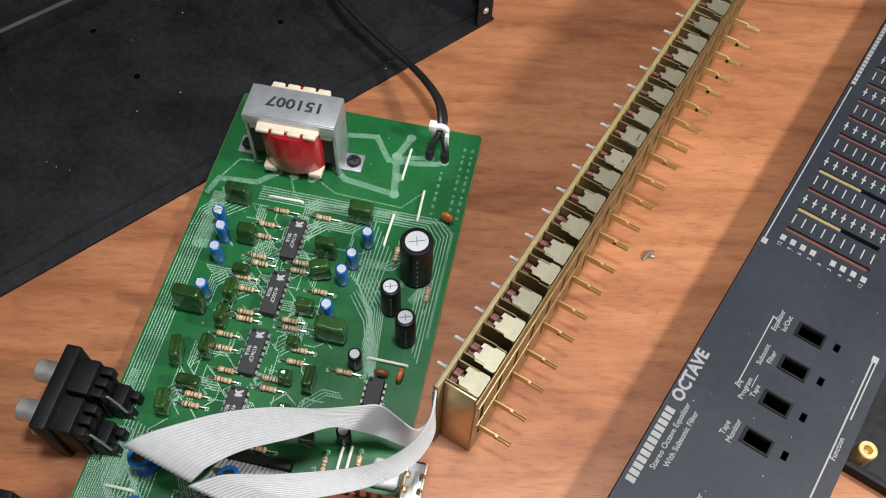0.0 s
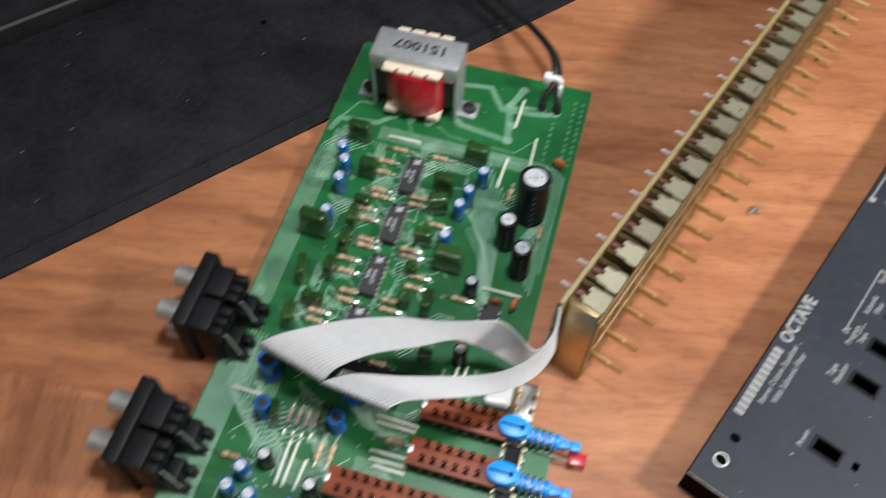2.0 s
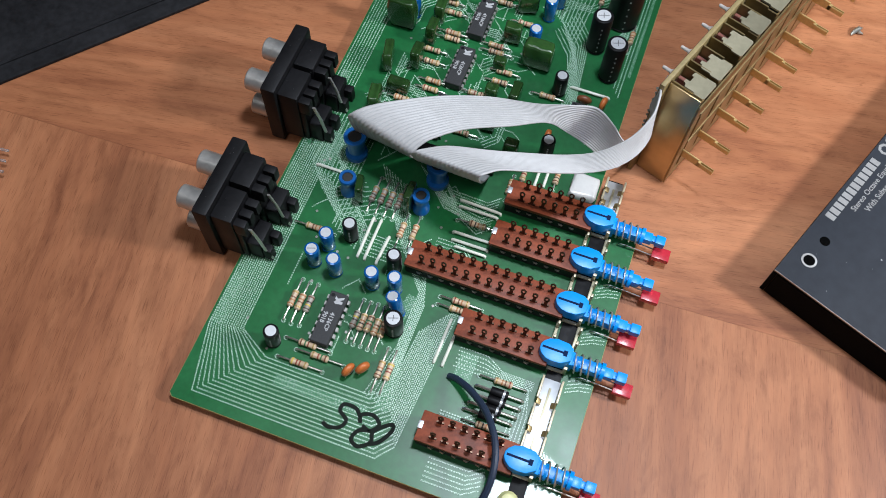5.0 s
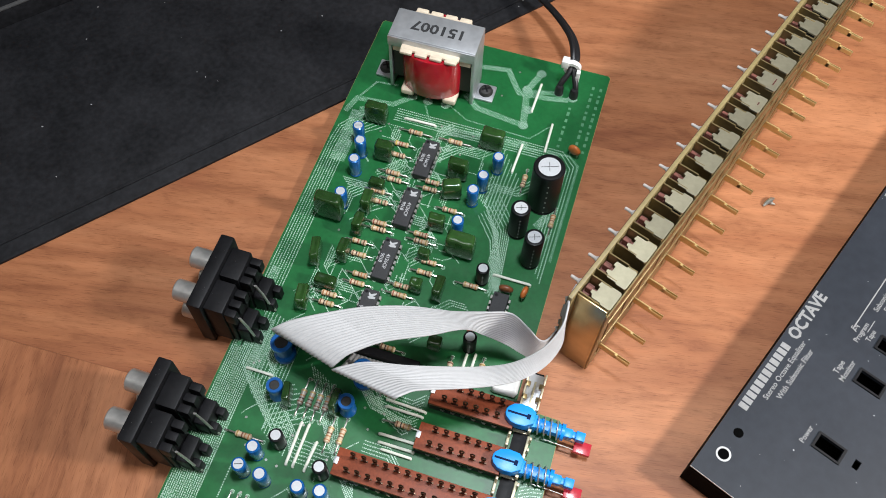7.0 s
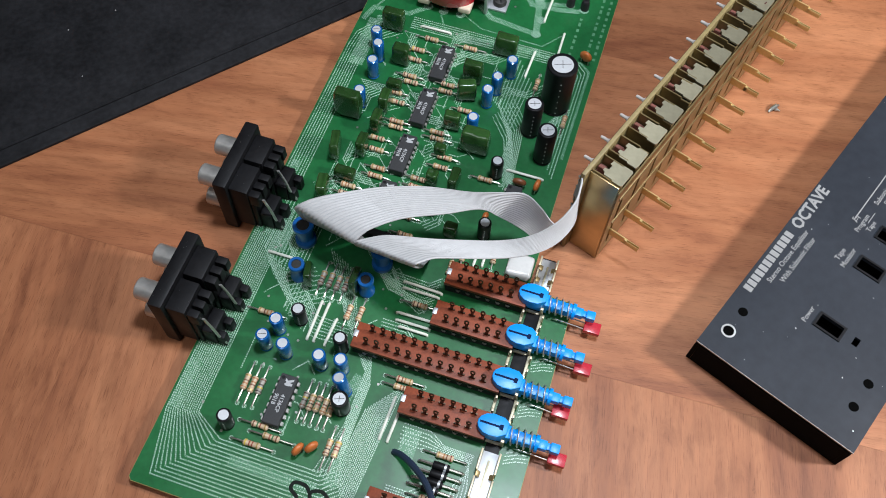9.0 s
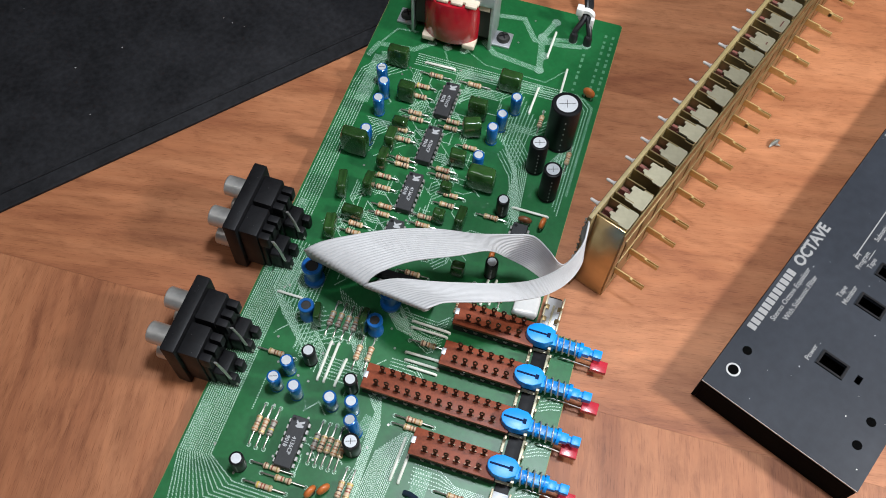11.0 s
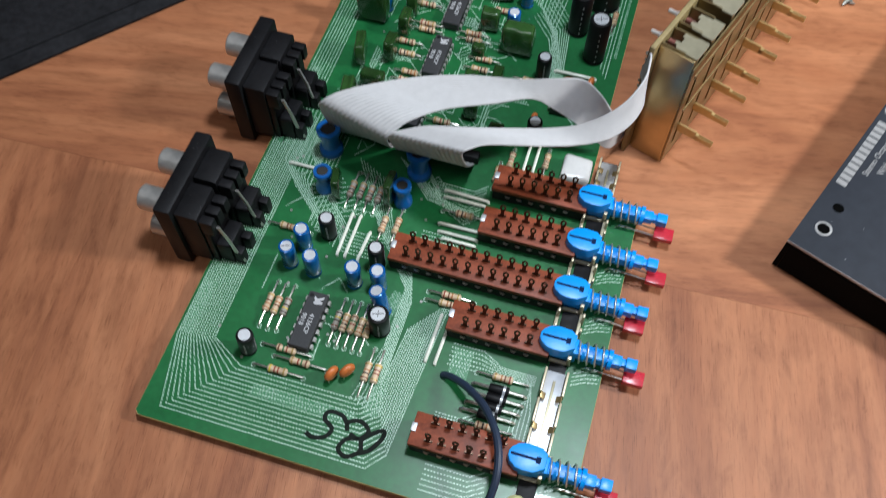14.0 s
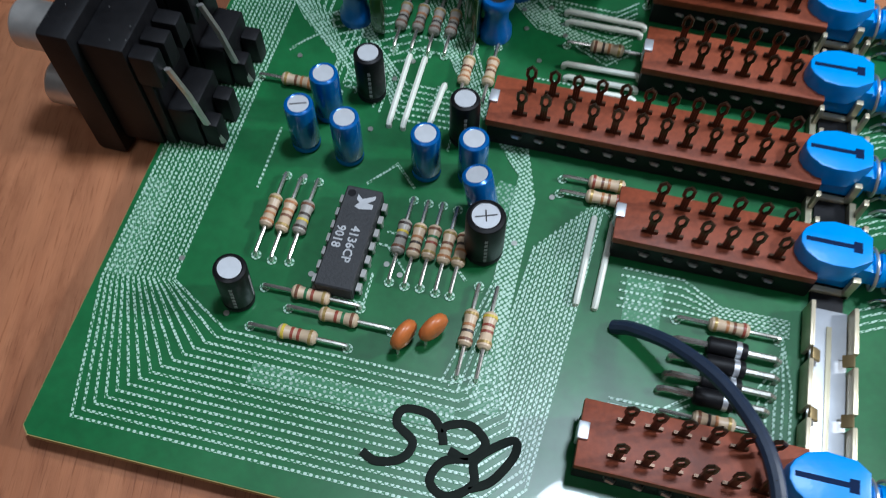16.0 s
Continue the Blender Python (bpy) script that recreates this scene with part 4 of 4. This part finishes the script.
def led(y, dx=0.0):
    l = put("indicator_lamp", mesh("indicator_lamp", boxed(133.6 + dx, y - 2.3, 3.4, 139.8 + dx, y + 2.3, 5.7, 0.3), "led"), board, label="rectangular red indicator lamp on bent leads")
    for k in (-1, 1):
        part("lead", tube(glide([(122, y + k * 1.3, ZB), (123.5, y + k * 1.3, 5.6), (128, y + k * 1.3, 5.4), (133.8 + dx, y + k * 1.3, 4.6)], 5), 0.27, 6), "wire", l)
    part("die_cup", boxed(134 + dx, y - 1.0, 3.9, 136 + dx, y + 1.0, 5.2, 0.2), "white", l)


for y, dx in ((105, 0.9), (88.2, 1.3), (69.8, -2.2), (52.8, 0.8), (15.4, 0)):
    led(y, dx)


def rail():
    # the base strip is black, painting the shade in gaps between switches
    r = put("frame_rail", mesh("frame_rail", boxed(112.6, 6, ZB + 0.2, 117.8, 128, 4.9, 0.15), "black"), board, label="bright folded metal rail under the push switches, base blackened as shade")
    for y0, y1 in ((21.5, 47.6), (112.5, 127.0)):
        part("channel", boxed(112.5, y0, 5.3, 118.1, y1, 5.9, 0.2), "zinc", r, "scratched bright channel floor")
        part("channel_dent", boxed(114.9, y0 + 2, 5.95, 115.7, y1 - 3, 6.15, 0.1), "pale_gold", r)
        for x in (111.7, 118.2):
            for a, b in ((0.0, 0.26), (0.33, 0.62), (0.70, 1.0)):
                part("channel_side", boxed(x, y0 + a * (y1 - y0), ZB + 0.3, x + 0.75, y0 + b * (y1 - y0), 8.4, 0.25), "cream_metal", r)
            for f in (0.295, 0.66):
                tab = boxed(-0.9, -1.0, 0, 0.9, 1.0, 0.5, 0.15)
                bmesh.ops.rotate(tab, cent=(0, 0, 0), matrix=Matrix.Rotation(radians(35 if x < 115 else -35), 3, "Y"), verts=tab.verts)
                bmesh.ops.translate(tab, vec=(x + (1.0 if x < 115 else -0.3), y0 + f * (y1 - y0), 7.4), verts=tab.verts)
                part("bent_tab", tab, "gold", r)
    for y in (61, 66, 79, 84, 97, 101):
        bm = bmesh.new()
        box(bm, 111.0, y - 0.6, ZB + 0.3, 111.8, y + 0.6, 10.4, 0.2)
        box(bm, 118.6, y - 0.6, ZB + 0.3, 119.4, y + 0.6, 10.4, 0.2)
        part("lug", bm, "cream_metal", r)
    for a, b in ((59, 68.2), (76.8, 86), (94.4, 103)):
        for x in (111.2, 118.3):
            part("rail_edge", boxed(x - 0.55, a, ZB + 0.3, x + 0.55, b, 6.6, 0.2), "pale_gold", r)


rail()

glue = boxed(-5.2, -5.6, 0, 4.6, 4.4, 4.4, 1.7, 4)
for v in glue.verts:
    v.co += Vector((105.2, 121.2, ZB)) + 0.7 * noise.noise_vector(v.co * 0.35)
part("glue_blob", glue, "glue", board, "translucent white hot-glue blob")
part("glue_blob", lathe([(0, 0), (3.2, 0), (3.4, 0.8), (2.2, 2.2), (0, 2.6)], 14, "z", None, (113.5, 6, ZB)), "yellow", board, "pale yellow lacquer blob")
part("patch_wire", tube(glide([(83, 37.5, ZB + 0.4), (86, 36.6, 7), (92, 33, 11.5), (99, 27, 14.5), (104.5, 18, 16.5), (106.5, 8, 15), (104.5, -2, 9), (99, -14, 2.2), (92, -30, 1.3), (84, -55, 1.3)], 8), 1.15, 10), "navy", board, "dark navy insulated patch wire")

# ---- mains cord ----
cord = thing("mains_cord", "black twin mains cord tied with a white cable tie", "cord")
for k, (dx, dz, end) in enumerate(((-1.0, 0.6, (90, 261.5)), (1.1, -0.6, (96.8, 261.5)))):
    pts = [(*end, ZB + 0.3), (end[0], end[1] + 1.5, 9), (93.5 + dx * 0.8, 268, 14), (92.6 + dx, 275, 17 + dz), (88.5 + dx, 284, 17.5 + dz), (80 + dx, 294.5, 16.5 + dz), (69.9 + dx, 304.2, 15 + dz), (52 + dx, 317, 15.5 + dz), (34 + dx, 331, 17 + dz), (20 + dx, 349, 13 + dz), (12 + dx, 372, 4.2 + dz)]
    part("conductor", tube(glide(pts, 7), 1.35, 10), "cord", cord)
    part("solder_sleeve", lathe([(0, 0), (2.0, 0), (1.9, 4), (1.3, 5), (0, 5)], 12, "z", None, (*end, ZB + 0.05)), "cord", cord)
tie = part("cable_tie", lathe([(2.4, 0), (3.9, 0), (3.9, 2.4), (2.4, 2.4)], 20, "y", None, (93.2, 267.5, 14.5), True), "white", cord, "white nylon cable tie")
part("tie_head", boxed(88.2, 266.8, 14.8, 91.4, 270.6, 19, 0.5), "white", tie)
part("tie_tail", boxed(95.6, 265, 9, 97.4, 267.2, 16, 0.4), "white", tie)

# ---- slider bank ----
BX, BY, BTURN, PITCH, N, HT = 119.2, 141.4, 69.9, 11.87, 21, 51.0
bank = thing("slider_bank", "row of gold-passivated slide controls standing on edge on the table", "slider bank", BX, BY, 0, BTURN)
# local x runs along the bank, local -y points to the levers
part("backboard", boxed(-3.2, -1.0, 0.1, N * PITCH, 0.6, HT + 0.7, 0.2), "card", bank, "tan laminate circuit board standing on edge")
part("solder_side", boxed(-3.0, 0.65, 0.4, N * PITCH - 1, 0.8, HT + 0.2), "oxide", bank, "dark lacquered solder side")


def slider_meshes():
    frame = bmesh.new()
    for x in (1.0, 8.9):
        box(frame, x, -12.9, 1.0, x + 0.55, -1.1, HT - 0.9, 0.12, 1)
        box(frame, x, -9.2, HT - 1.2, x + 0.55, -1.1, HT, 0.12, 1)
    box(frame, 1.6, -13.0, 1.0, 3.6, -12.5, HT - 1.2, 0.12, 1)
    box(frame, 6.9, -13.0, 1.0, 8.85, -12.5, HT - 1.2, 0.12, 1)
    side = mesh("frame", frame, "gold")
    outline = [(1.7, -5.6), (3.0, -5.0), (3.2, -4.2), (4.4, -4.2), (4.6, -5.8), (6.8, -5.8), (7.0, -4.9), (8.75, -5.2), (8.75, -9.0), (9.3, -9.4), (9.3, -12.6), (8.7, -13.2), (1.9, -13.2), (1.15, -12.7), (1.15, -9.4), (1.7, -9.0)]
    plate = slab(outline, HT - 0.75, HT - 0.05)
    cap = mesh("end_plate", plate, "pale_gold")
    inner = bmesh.new()
    box(inner, 2.2, -4.0, 1.5, 8.4, -1.2, HT - 4.5, 0.2, 1)
    box(inner, 3.8, -5.6, 1.5, 6.4, -4.3, HT - 2.2, 0.2, 1)
    box(inner, 4.6, -4.6, 1.5, 6.0, -1.6, HT - 1.6, 0.2, 1)
    track = mesh("track", inner, "track")
    lever = bmesh.new()
    box(lever, 4.9, -20.5, 13.6, 5.5, -11.5, 17.4, 0.15, 1)
    box(lever, 4.8, -26.6, 13.9, 5.1, -20.0, 16.2, 0.12, 1)
    box(lever, 5.7, -26.6, 13.9, 6.0, -20.0, 16.2, 0.12, 1)
    box(lever, 4.8, -21.4, 13.8, 6.0, -20.0, 16.4, 0.12, 1)
    lv = mesh("lever", lever, "brass")
    pin = mesh("solder_pin", lathe([(0, 0.85), (1.4, 0.85), (0.85, 1.6), (0.66, 2.0), (0.62, 4.3), (0.45, 4.7), (0, 4.8)], 10, "y", None, (5.4, 0, HT - 2.0)), "bright_tin")
    return side, cap, track, lv, pin


SL = slider_meshes()
# black blocks stand in for the shade between and inside the slide controls
GAP_SHADE = mesh("gap_shade", boxed(9.65, -11.6, 1.5, 11.6, -1.2, HT - 14.0, 0.2, 1), "flange")
INNER_SHADE = mesh("inner_shade", boxed(1.7, -12.2, 1.5, 8.75, -5.9, HT - 1.4, 0.2, 1), "flange")
rng = random.Random(3)
for k in range(N):
    x = k * PITCH - (1.0 * max(0.0, 1 - k / 18) if k % 2 else 0.0)
    s = put("slider", SL[0], bank, x, label="slide control in a gold-passivated steel frame")
    put("end_plate", SL[1], s, rz=rng.uniform(-0.6, 0.6), ry=rng.uniform(-1.4, 1.4))
    put("track", SL[2], s)
    put("lever", SL[3], s, rng.uniform(-0.2, 0.2), 0, rng.uniform(-0.7, 0.7), label="slotted brass lever")
    put("gap_shade", GAP_SHADE, s)
    put("inner_shade", INNER_SHADE, s)
    put("solder_pin", SL[4], s)
    put("solder_pin", SL[4], s, 0, 0, -HT + 8)
    if k in (9, 10):
        part("scratch_mark", boxed(3.6, -11.2, HT + 0.02, 7.4, -10.7, HT + 0.06), "oxide", s, smooth=0)
slots = [(k * PITCH + 4.4, 6.0, k * PITCH + 6.4, HT - 9.0) for k in range(N)]
panel = pierced(0.0, 1.0, N * PITCH, HT - 3.0, 0, 0.5, slots)
bmesh.ops.rotate(panel, cent=(0, 0, 0), matrix=Matrix.Rotation(radians(90), 3, "X"), verts=panel.verts)
bmesh.ops.translate(panel, vec=(0, -13.2, 0), verts=panel.verts)
part("front_panel", panel, "gold", bank, "slotted gold-passivated front panel", smooth=0)
part("front_rail", boxed(-0.4, -14.9, HT - 6.4, N * PITCH, -14.4, HT - 4.6, 0.15), "gold", bank)
part("front_rail", boxed(-0.4, -15.1, HT - 22, N * PITCH, -14.6, HT - 20.4, 0.15), "gold", bank)
part("end_shield", boxed(0.2, -13.0, 0.3, 0.9, -1.2, HT - 0.6, 0.2), "shield", bank, "plain gold end shield")
joint = mesh("solder_joint", lathe([(0, 0.8), (0.8, 0.8), (0.6, 1.5), (0.25, 2.0), (0, 2.0)], 8, "y"), "solder")
for k in range(14):
    put("solder_joint", joint, bank, -1.6 + 0.5 * (k % 2), 0, HT - 4 - k * 3.1)

# ---- ribbon cable ----
def ribbon(rows_far, rows_near, n, name):
    cable = thing(name, "grey-white multi-way ribbon cable looping from the board to the slider bank", "ribbon cable")
    far, near = glide(rows_far, 10), glide(rows_near, 10)
    bm = bmesh.new()
    m = n * 4
    grid = []
    for a, b in zip(far, near):
        across = b - a
        row = []
        for j in range(m + 1):
            f = j / m
            row.append((a + across * f, abs(math.sin(math.pi * f * n)) ** 0.8 * 0.28))
        grid.append(row)
    top, bot = [], []
    for i, row in enumerate(grid):
        t, u = [], []
        for j, (p, lift) in enumerate(row):
            du = grid[min(i + 1, len(grid) - 1)][j][0] - grid[max(i - 1, 0)][j][0]
            dv = row[min(j + 1, m)][0] - row[max(j - 1, 0)][0]
            nn = du.cross(dv).normalized()
            t.append(bm.verts.new(p + nn * (0.12 + lift)))
            u.append(bm.verts.new(p - nn * (0.12 + lift)))
        top.append(t)
        bot.append(u)
    for i in range(len(grid) - 1):
        for j in range(m):
            bm.faces.new((top[i][j], top[i][j + 1], top[i + 1][j + 1], top[i + 1][j]))
            bm.faces.new((bot[i][j], bot[i + 1][j], bot[i + 1][j + 1], bot[i][j + 1]))
        bm.faces.new((top[i][0], top[i + 1][0], bot[i + 1][0], bot[i][0]))
        bm.faces.new((top[i][m], bot[i][m], bot[i + 1][m], top[i + 1][m]))
    bmesh.ops.recalc_face_normals(bm, faces=bm.faces)
    part("flat_cable", bm, "ribbon", cable, smooth=80)


ribbon([(21.5, 114, 4.6), (20.9, 108.2, 17), (20.7, 105.2, 28), (22.4, 104.8, 32.2), (27, 108, 34.2), (35.3, 112.9, 35), (49.4, 120.5, 35), (64.4, 125.9, 35), (80.3, 129, 35), (92, 132, 36), (100.4, 134.4, 35.5), (107.3, 132.6, 32), (112.4, 132.5, 25), (115.6, 136.5, 20), (119.4, 146, 20)],
       [(43, 114, 4.6), (44.6, 105.5, 15), (45.8, 99.4, 26.5), (47.2, 98, 30.5), (49.4, 100.4, 33), (52.6, 103.6, 34.4), (61.5, 110.4, 35), (75.5, 117.9, 34), (86, 124.4, 32.5), (93, 127, 27), (101, 129, 20), (107.5, 130, 13.5), (112.4, 131.5, 8), (115.4, 136.5, 5), (119.2, 146, 5)], 16, "ribbon_cable")
ribbon([(46, 114, 4.6), (46.8, 103.5, 18), (47.4, 96.6, 32), (48.8, 95.4, 36.6), (52, 97.4, 37), (58.8, 101, 37), (72.1, 103.6, 38), (84, 107, 38), (95.9, 110.9, 38), (106, 115, 40), (114, 121, 44), (118.2, 128.5, 48), (118.6, 135, 50), (118.2, 140, 49), (119.4, 146, 48)],
       [(71, 114, 4.6), (72.0, 100.5, 22), (72.8, 91.0, 39.5), (73.4, 89.2, 44.8), (75.6, 91, 45.4), (79.4, 94.1, 44.6), (89.5, 98.9, 42), (96, 102.2, 40), (103.2, 106.2, 38), (111, 112, 36), (117, 119.5, 35.5), (120, 128, 36.5), (118.6, 135.2, 38), (117.2, 140, 38), (119.2, 146, 38)], 16, "ribbon_cable")

# ---- faceplate ----
PX, PY, PTURN, PZ = 173.9, 107.5, 67.6, 15.3
face = thing("faceplate", "charcoal painted equaliser faceplate with slots and pale print", "faceplate", PX, PY, 0, PTURN)
# local x runs along the plate, local -y across it
LONG, WIDE = 430.0, 62.8
holes = []
for k in range(21):
    s = 159 + 11.95 * k
    holes.append((s - 1.15, -42.5, s + 1.15, -7))
for s in (118.4, 102, 85.1, 68, 36.6):
    holes.append((s - 2.6, -38.4, s + 2.6, -29.4))
    holes.append((s - 0.9, -45.2, s + 2.7, -43.0))
part("plate", pierced(0, -WIDE, LONG, 0, PZ - 1.2, PZ, holes), "panel", face, smooth=0)
# flanges: black paint, deepened in colour by the shade on these sides
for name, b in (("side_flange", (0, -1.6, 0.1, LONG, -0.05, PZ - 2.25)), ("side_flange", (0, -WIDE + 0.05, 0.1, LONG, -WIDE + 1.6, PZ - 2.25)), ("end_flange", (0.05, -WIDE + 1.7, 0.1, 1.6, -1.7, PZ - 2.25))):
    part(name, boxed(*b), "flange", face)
part("worn_edge", boxed(-0.12, -WIDE, PZ - 0.5, 0.0, 0, PZ + 0.02), "panel_edge", face, "paint worn to bare metal along the edge")
for s in (118.4, 102, 85.1, 68, 36.6):
    fr = pierced(s - 3.4, -39.3, s + 3.4, -28.5, PZ + 0.02, PZ + 0.55, [(s - 2.6, -38.4, s + 2.6, -29.4)])
    part("window_frame", fr, "black", face, "black button bezel")
ringm = mesh("hole_ring", lathe([(2.0, 0), (2.7, 0), (2.7, 0.12), (2.0, 0.12)], 22, ring_shape=True), "panel_edge")
# flat black discs carry the shade of the round holes
discm = mesh("hole", lathe([(0, 0), (2.0, 0), (2.0, 0.05), (0, 0.05)], 22), "void")
for s, w, ringed in ((20.8, 6.8, False), (10.8, 6.7, True), (14.9, 55, False), (25.9, 55, False)):
    put("hole", discm, face, s, -w, PZ + 0.01, s=(1, 1, 1) if ringed else (0.9, 0.9, 1))
    if ringed:
        put("hole_ring", ringm, face, s, -w, PZ + 0.01)


def word(body, s, w, size, bold=0.03, squeeze=1.0):
    lettering("print", body, size, "ink", face, s, -w, PZ + 0.03, 0, bold=bold, squeeze=squeeze)


word("OCTAVE", 77.5, 3.4, 6.6, 0.22, 0.92)
for k in range(12):
    h = 2.5
    part("maker_bar", boxed(29.6 + k * 2.75, -4.9, PZ + 0.02, 31.7 + k * 2.75, -4.9 + h * 1.4, PZ + 0.05), "ink", face, smooth=0)
word("Stereo Octave Equalizer", 52.5, 7.6, 2.95)
word("With Subsonic Filter", 53.5, 11.3, 2.95)
word("Tape", 66.5, 22.3, 3.0)
word("Monitor", 67, 25.4, 3.0)
word("Eq", 85, 19.2, 2.8)
word("Program", 84.5, 22.2, 2.8)
word("Tape", 85.5, 25.6, 2.8)
word("Subsonic", 101, 22.2, 2.8)
word("Filter", 101.5, 25.3, 2.8)
word("Equalizer", 117.5, 21.2, 2.8)
word("In/Out", 118, 24.6, 2.8)
word("Power", 36, 25.4, 2.8)
word("Function", 82, 58.6, 2.8)
for k in range(21):
    s = 159 + 11.95 * k
    part("dust_strip", boxed(s - 3.5, -50, PZ - 2.0, s + 3.5, -3, PZ - 1.3), "dust", face, "reddish-brown fibre dust strip behind the slot")
    if k in (1, 3):
        part("slider_card", boxed(s - 1.1, -26, PZ - 1.25, s + 1.1, -7.5, PZ - 0.9), "card", face, "tan card showing through the slot")
        # black strip put in for the shade in part of these slots
        part("slot_shade", boxed(s - 1.1, -42, PZ - 1.25, s + 1.1, -26.2, PZ - 0.95), "void", face, "black strip painting the shade behind the slot")
# black sheet added to give the button openings their shade
part("opening_shade", boxed(28, -50, 0.1, 130, -24, 3.0), "void", face, "black sheet for the shade behind the button openings")
for k, b in enumerate(("12", "9", "6", "3", "0", "3", "6", "9", "12")):
    lettering("print", b, 2.4, "ink", face, 150.2, -(7.8 + k * 4.25), PZ + 0.03, 0, bold=0.02)
    if k != 4:
        part("scale_block", boxed(152.4, -(9.0 + k * 4.25), PZ + 0.02, 155.2, -(6.8 + k * 4.25), PZ + 0.05), "ink", face, smooth=0)
tick = mesh("tick", boxed(-2.6, -0.28, 0, 2.6, 0.28, 0.03), "ink", 0)
knot = mesh("tick_knot", boxed(-0.75, -0.75, 0, 0.75, 0.75, 0.035), "ink", 0)
for k in range(20):
    for j in range(9):
        q = put("tick", tick, face, 159 + 11.95 * (k + 0.5), -(8.0 + j * 4.2), PZ + 0.02)
        if k % 2:
            put("tick_knot", knot, q, rz=45)
for pts, w in (([(117, -21.5), (118, -19), (84, -19), (83.5, -20.5)], 0.45), ([(147, -1.7), (248, -1.7)], 0.55), ([(-0 + 86, -23.9), (92, -23.9)], 0.3), ([(122, -57.2), (60, -57.2)], 0.6), ([(122, -58.6), (95, -58.6)], 0.5)):
    part("print_line", strip(pts, w, PZ + 0.02, PZ + 0.05), "ink", face, smooth=0)
for s, w in ((148, 2.2), (123, 57.8)):
    part("print_block", boxed(s - 1.4, -w - 1.2, PZ + 0.02, s + 1.4, -w + 1.2, PZ + 0.06), "ink", face, smooth=0)
for k in range(18):
    part("worn_print_bar", boxed(250 + 2.6 * k, -2.6, PZ + 0.02, 252 + 2.6 * k, -0.7, PZ + 0.05), "ink", face, smooth=0)
rng = random.Random(8)
chipm = mesh("paint_chip", lathe([(0, 0), (0.4, 0), (0.3, 0.05), (0, 0.06)], 7), "panel_edge")
for k in range(26):
    q = rng.uniform(0.25, 0.9)
    put("paint_chip", chipm, face, rng.uniform(2, 150), -rng.uniform(1, 61), PZ, rng.uniform(0, 360), s=(q, q * rng.uniform(0.3, 0.9), 1))

# black subframe beside the faceplate
sub = thing("subframe", "black metal subframe with a brass stand-off beside the faceplate", "subframe", PX, PY, 0, PTURN)
part("sheet", boxed(86.2, -160, 0.1, 420, -63.4, 1.8, 0.4), "chassis", sub)
part("lip", boxed(83.4, -160, 0.1, 86.1, -63.4, 6.0, 0.5), "chassis", sub)
st = part("stand_off", lathe([(1.4, 1.9), (3.5, 1.9), (3.5, 11.6), (3.2, 12), (1.7, 12), (1.5, 11), (1.4, 9)], 6 * 4, "z", None, (90, -68.7, 0)), "brass", sub, "turned brass stand-off")
for s, w in ((84, 66.5), (78, 67.5)):
    part("screw", lathe([(0, 0.1), (2.0, 0.1), (2.0, 1.2), (1.2, 2), (0, 2.1)], 14, "z", None, (s + 30, -w - 16, 1.8)), "zinc", sub)

# ---- scraps ----
scrap = bmesh.new()
rr = random.Random(4)
tube([(-2.5, -1.6, 0.5), (-1, -0.5, 1.2), (0.6, 0.2, 2.2), (1.4, 1.6, 1.0), (3.0, 2.0, 0.6)], [0.5, 0.9, 1.0, 0.8, 0.3], 7, scrap)
tube([(0.2, 1.2, 0.5), (0.8, -0.6, 0.9), (2.6, -1.0, 0.5)], [0.3, 0.7, 0.35], 7, scrap)
for v in scrap.verts:
    v.co += 0.35 * noise.noise_vector(v.co * 0.9)
tagged(put("wire_scrap", mesh("wire_scrap", scrap, "solder"), None, 189.4, 235.2, 0.02, 20), "crumpled bright scrap of wire on the table", "scrap")

bag = bmesh.new()
rows = []
for i in range(25):
    row = []
    for j in range(9):
        y = -60 + i * 5.4
        x = -115 + (60 - y) * 0.5 - (8 - j) * 9.0
        z = 1.2 + 2.2 * abs(noise.noise(Vector((x * 0.06, y * 0.05, 1)))) + (2 if j == 8 else 0)
        row.append(bag.verts.new((x + 2.2 * noise.noise(Vector((y * 0.08, 0, 3))), y, z)))
    rows.append(row)
for a, b in zip(rows, rows[1:]):
    for j in range(8):
        bag.faces.new((a[j], a[j + 1], b[j + 1], b[j]))
bmesh.ops.solidify(bag, geom=bag.faces[:], thickness=0.15)
sack = thing("plastic_bag", "clear crinkled resealable plastic bag lying on the table", "bag", 13)
part("film", bag, "film_bag", sack, smooth=60)
for k in (0, 1, 2):
    ridge = [(-111 + 1.5 * k - 9 * j, 62 - 4.2 * k - 1.2 * j, 3.6 + 0.5 * math.sin(j)) for j in range(9)]
    part("zip_ridge", tube(ridge, 0.55, 6), "film_bag", sack, "moulded zip ridge along the bag's mouth")
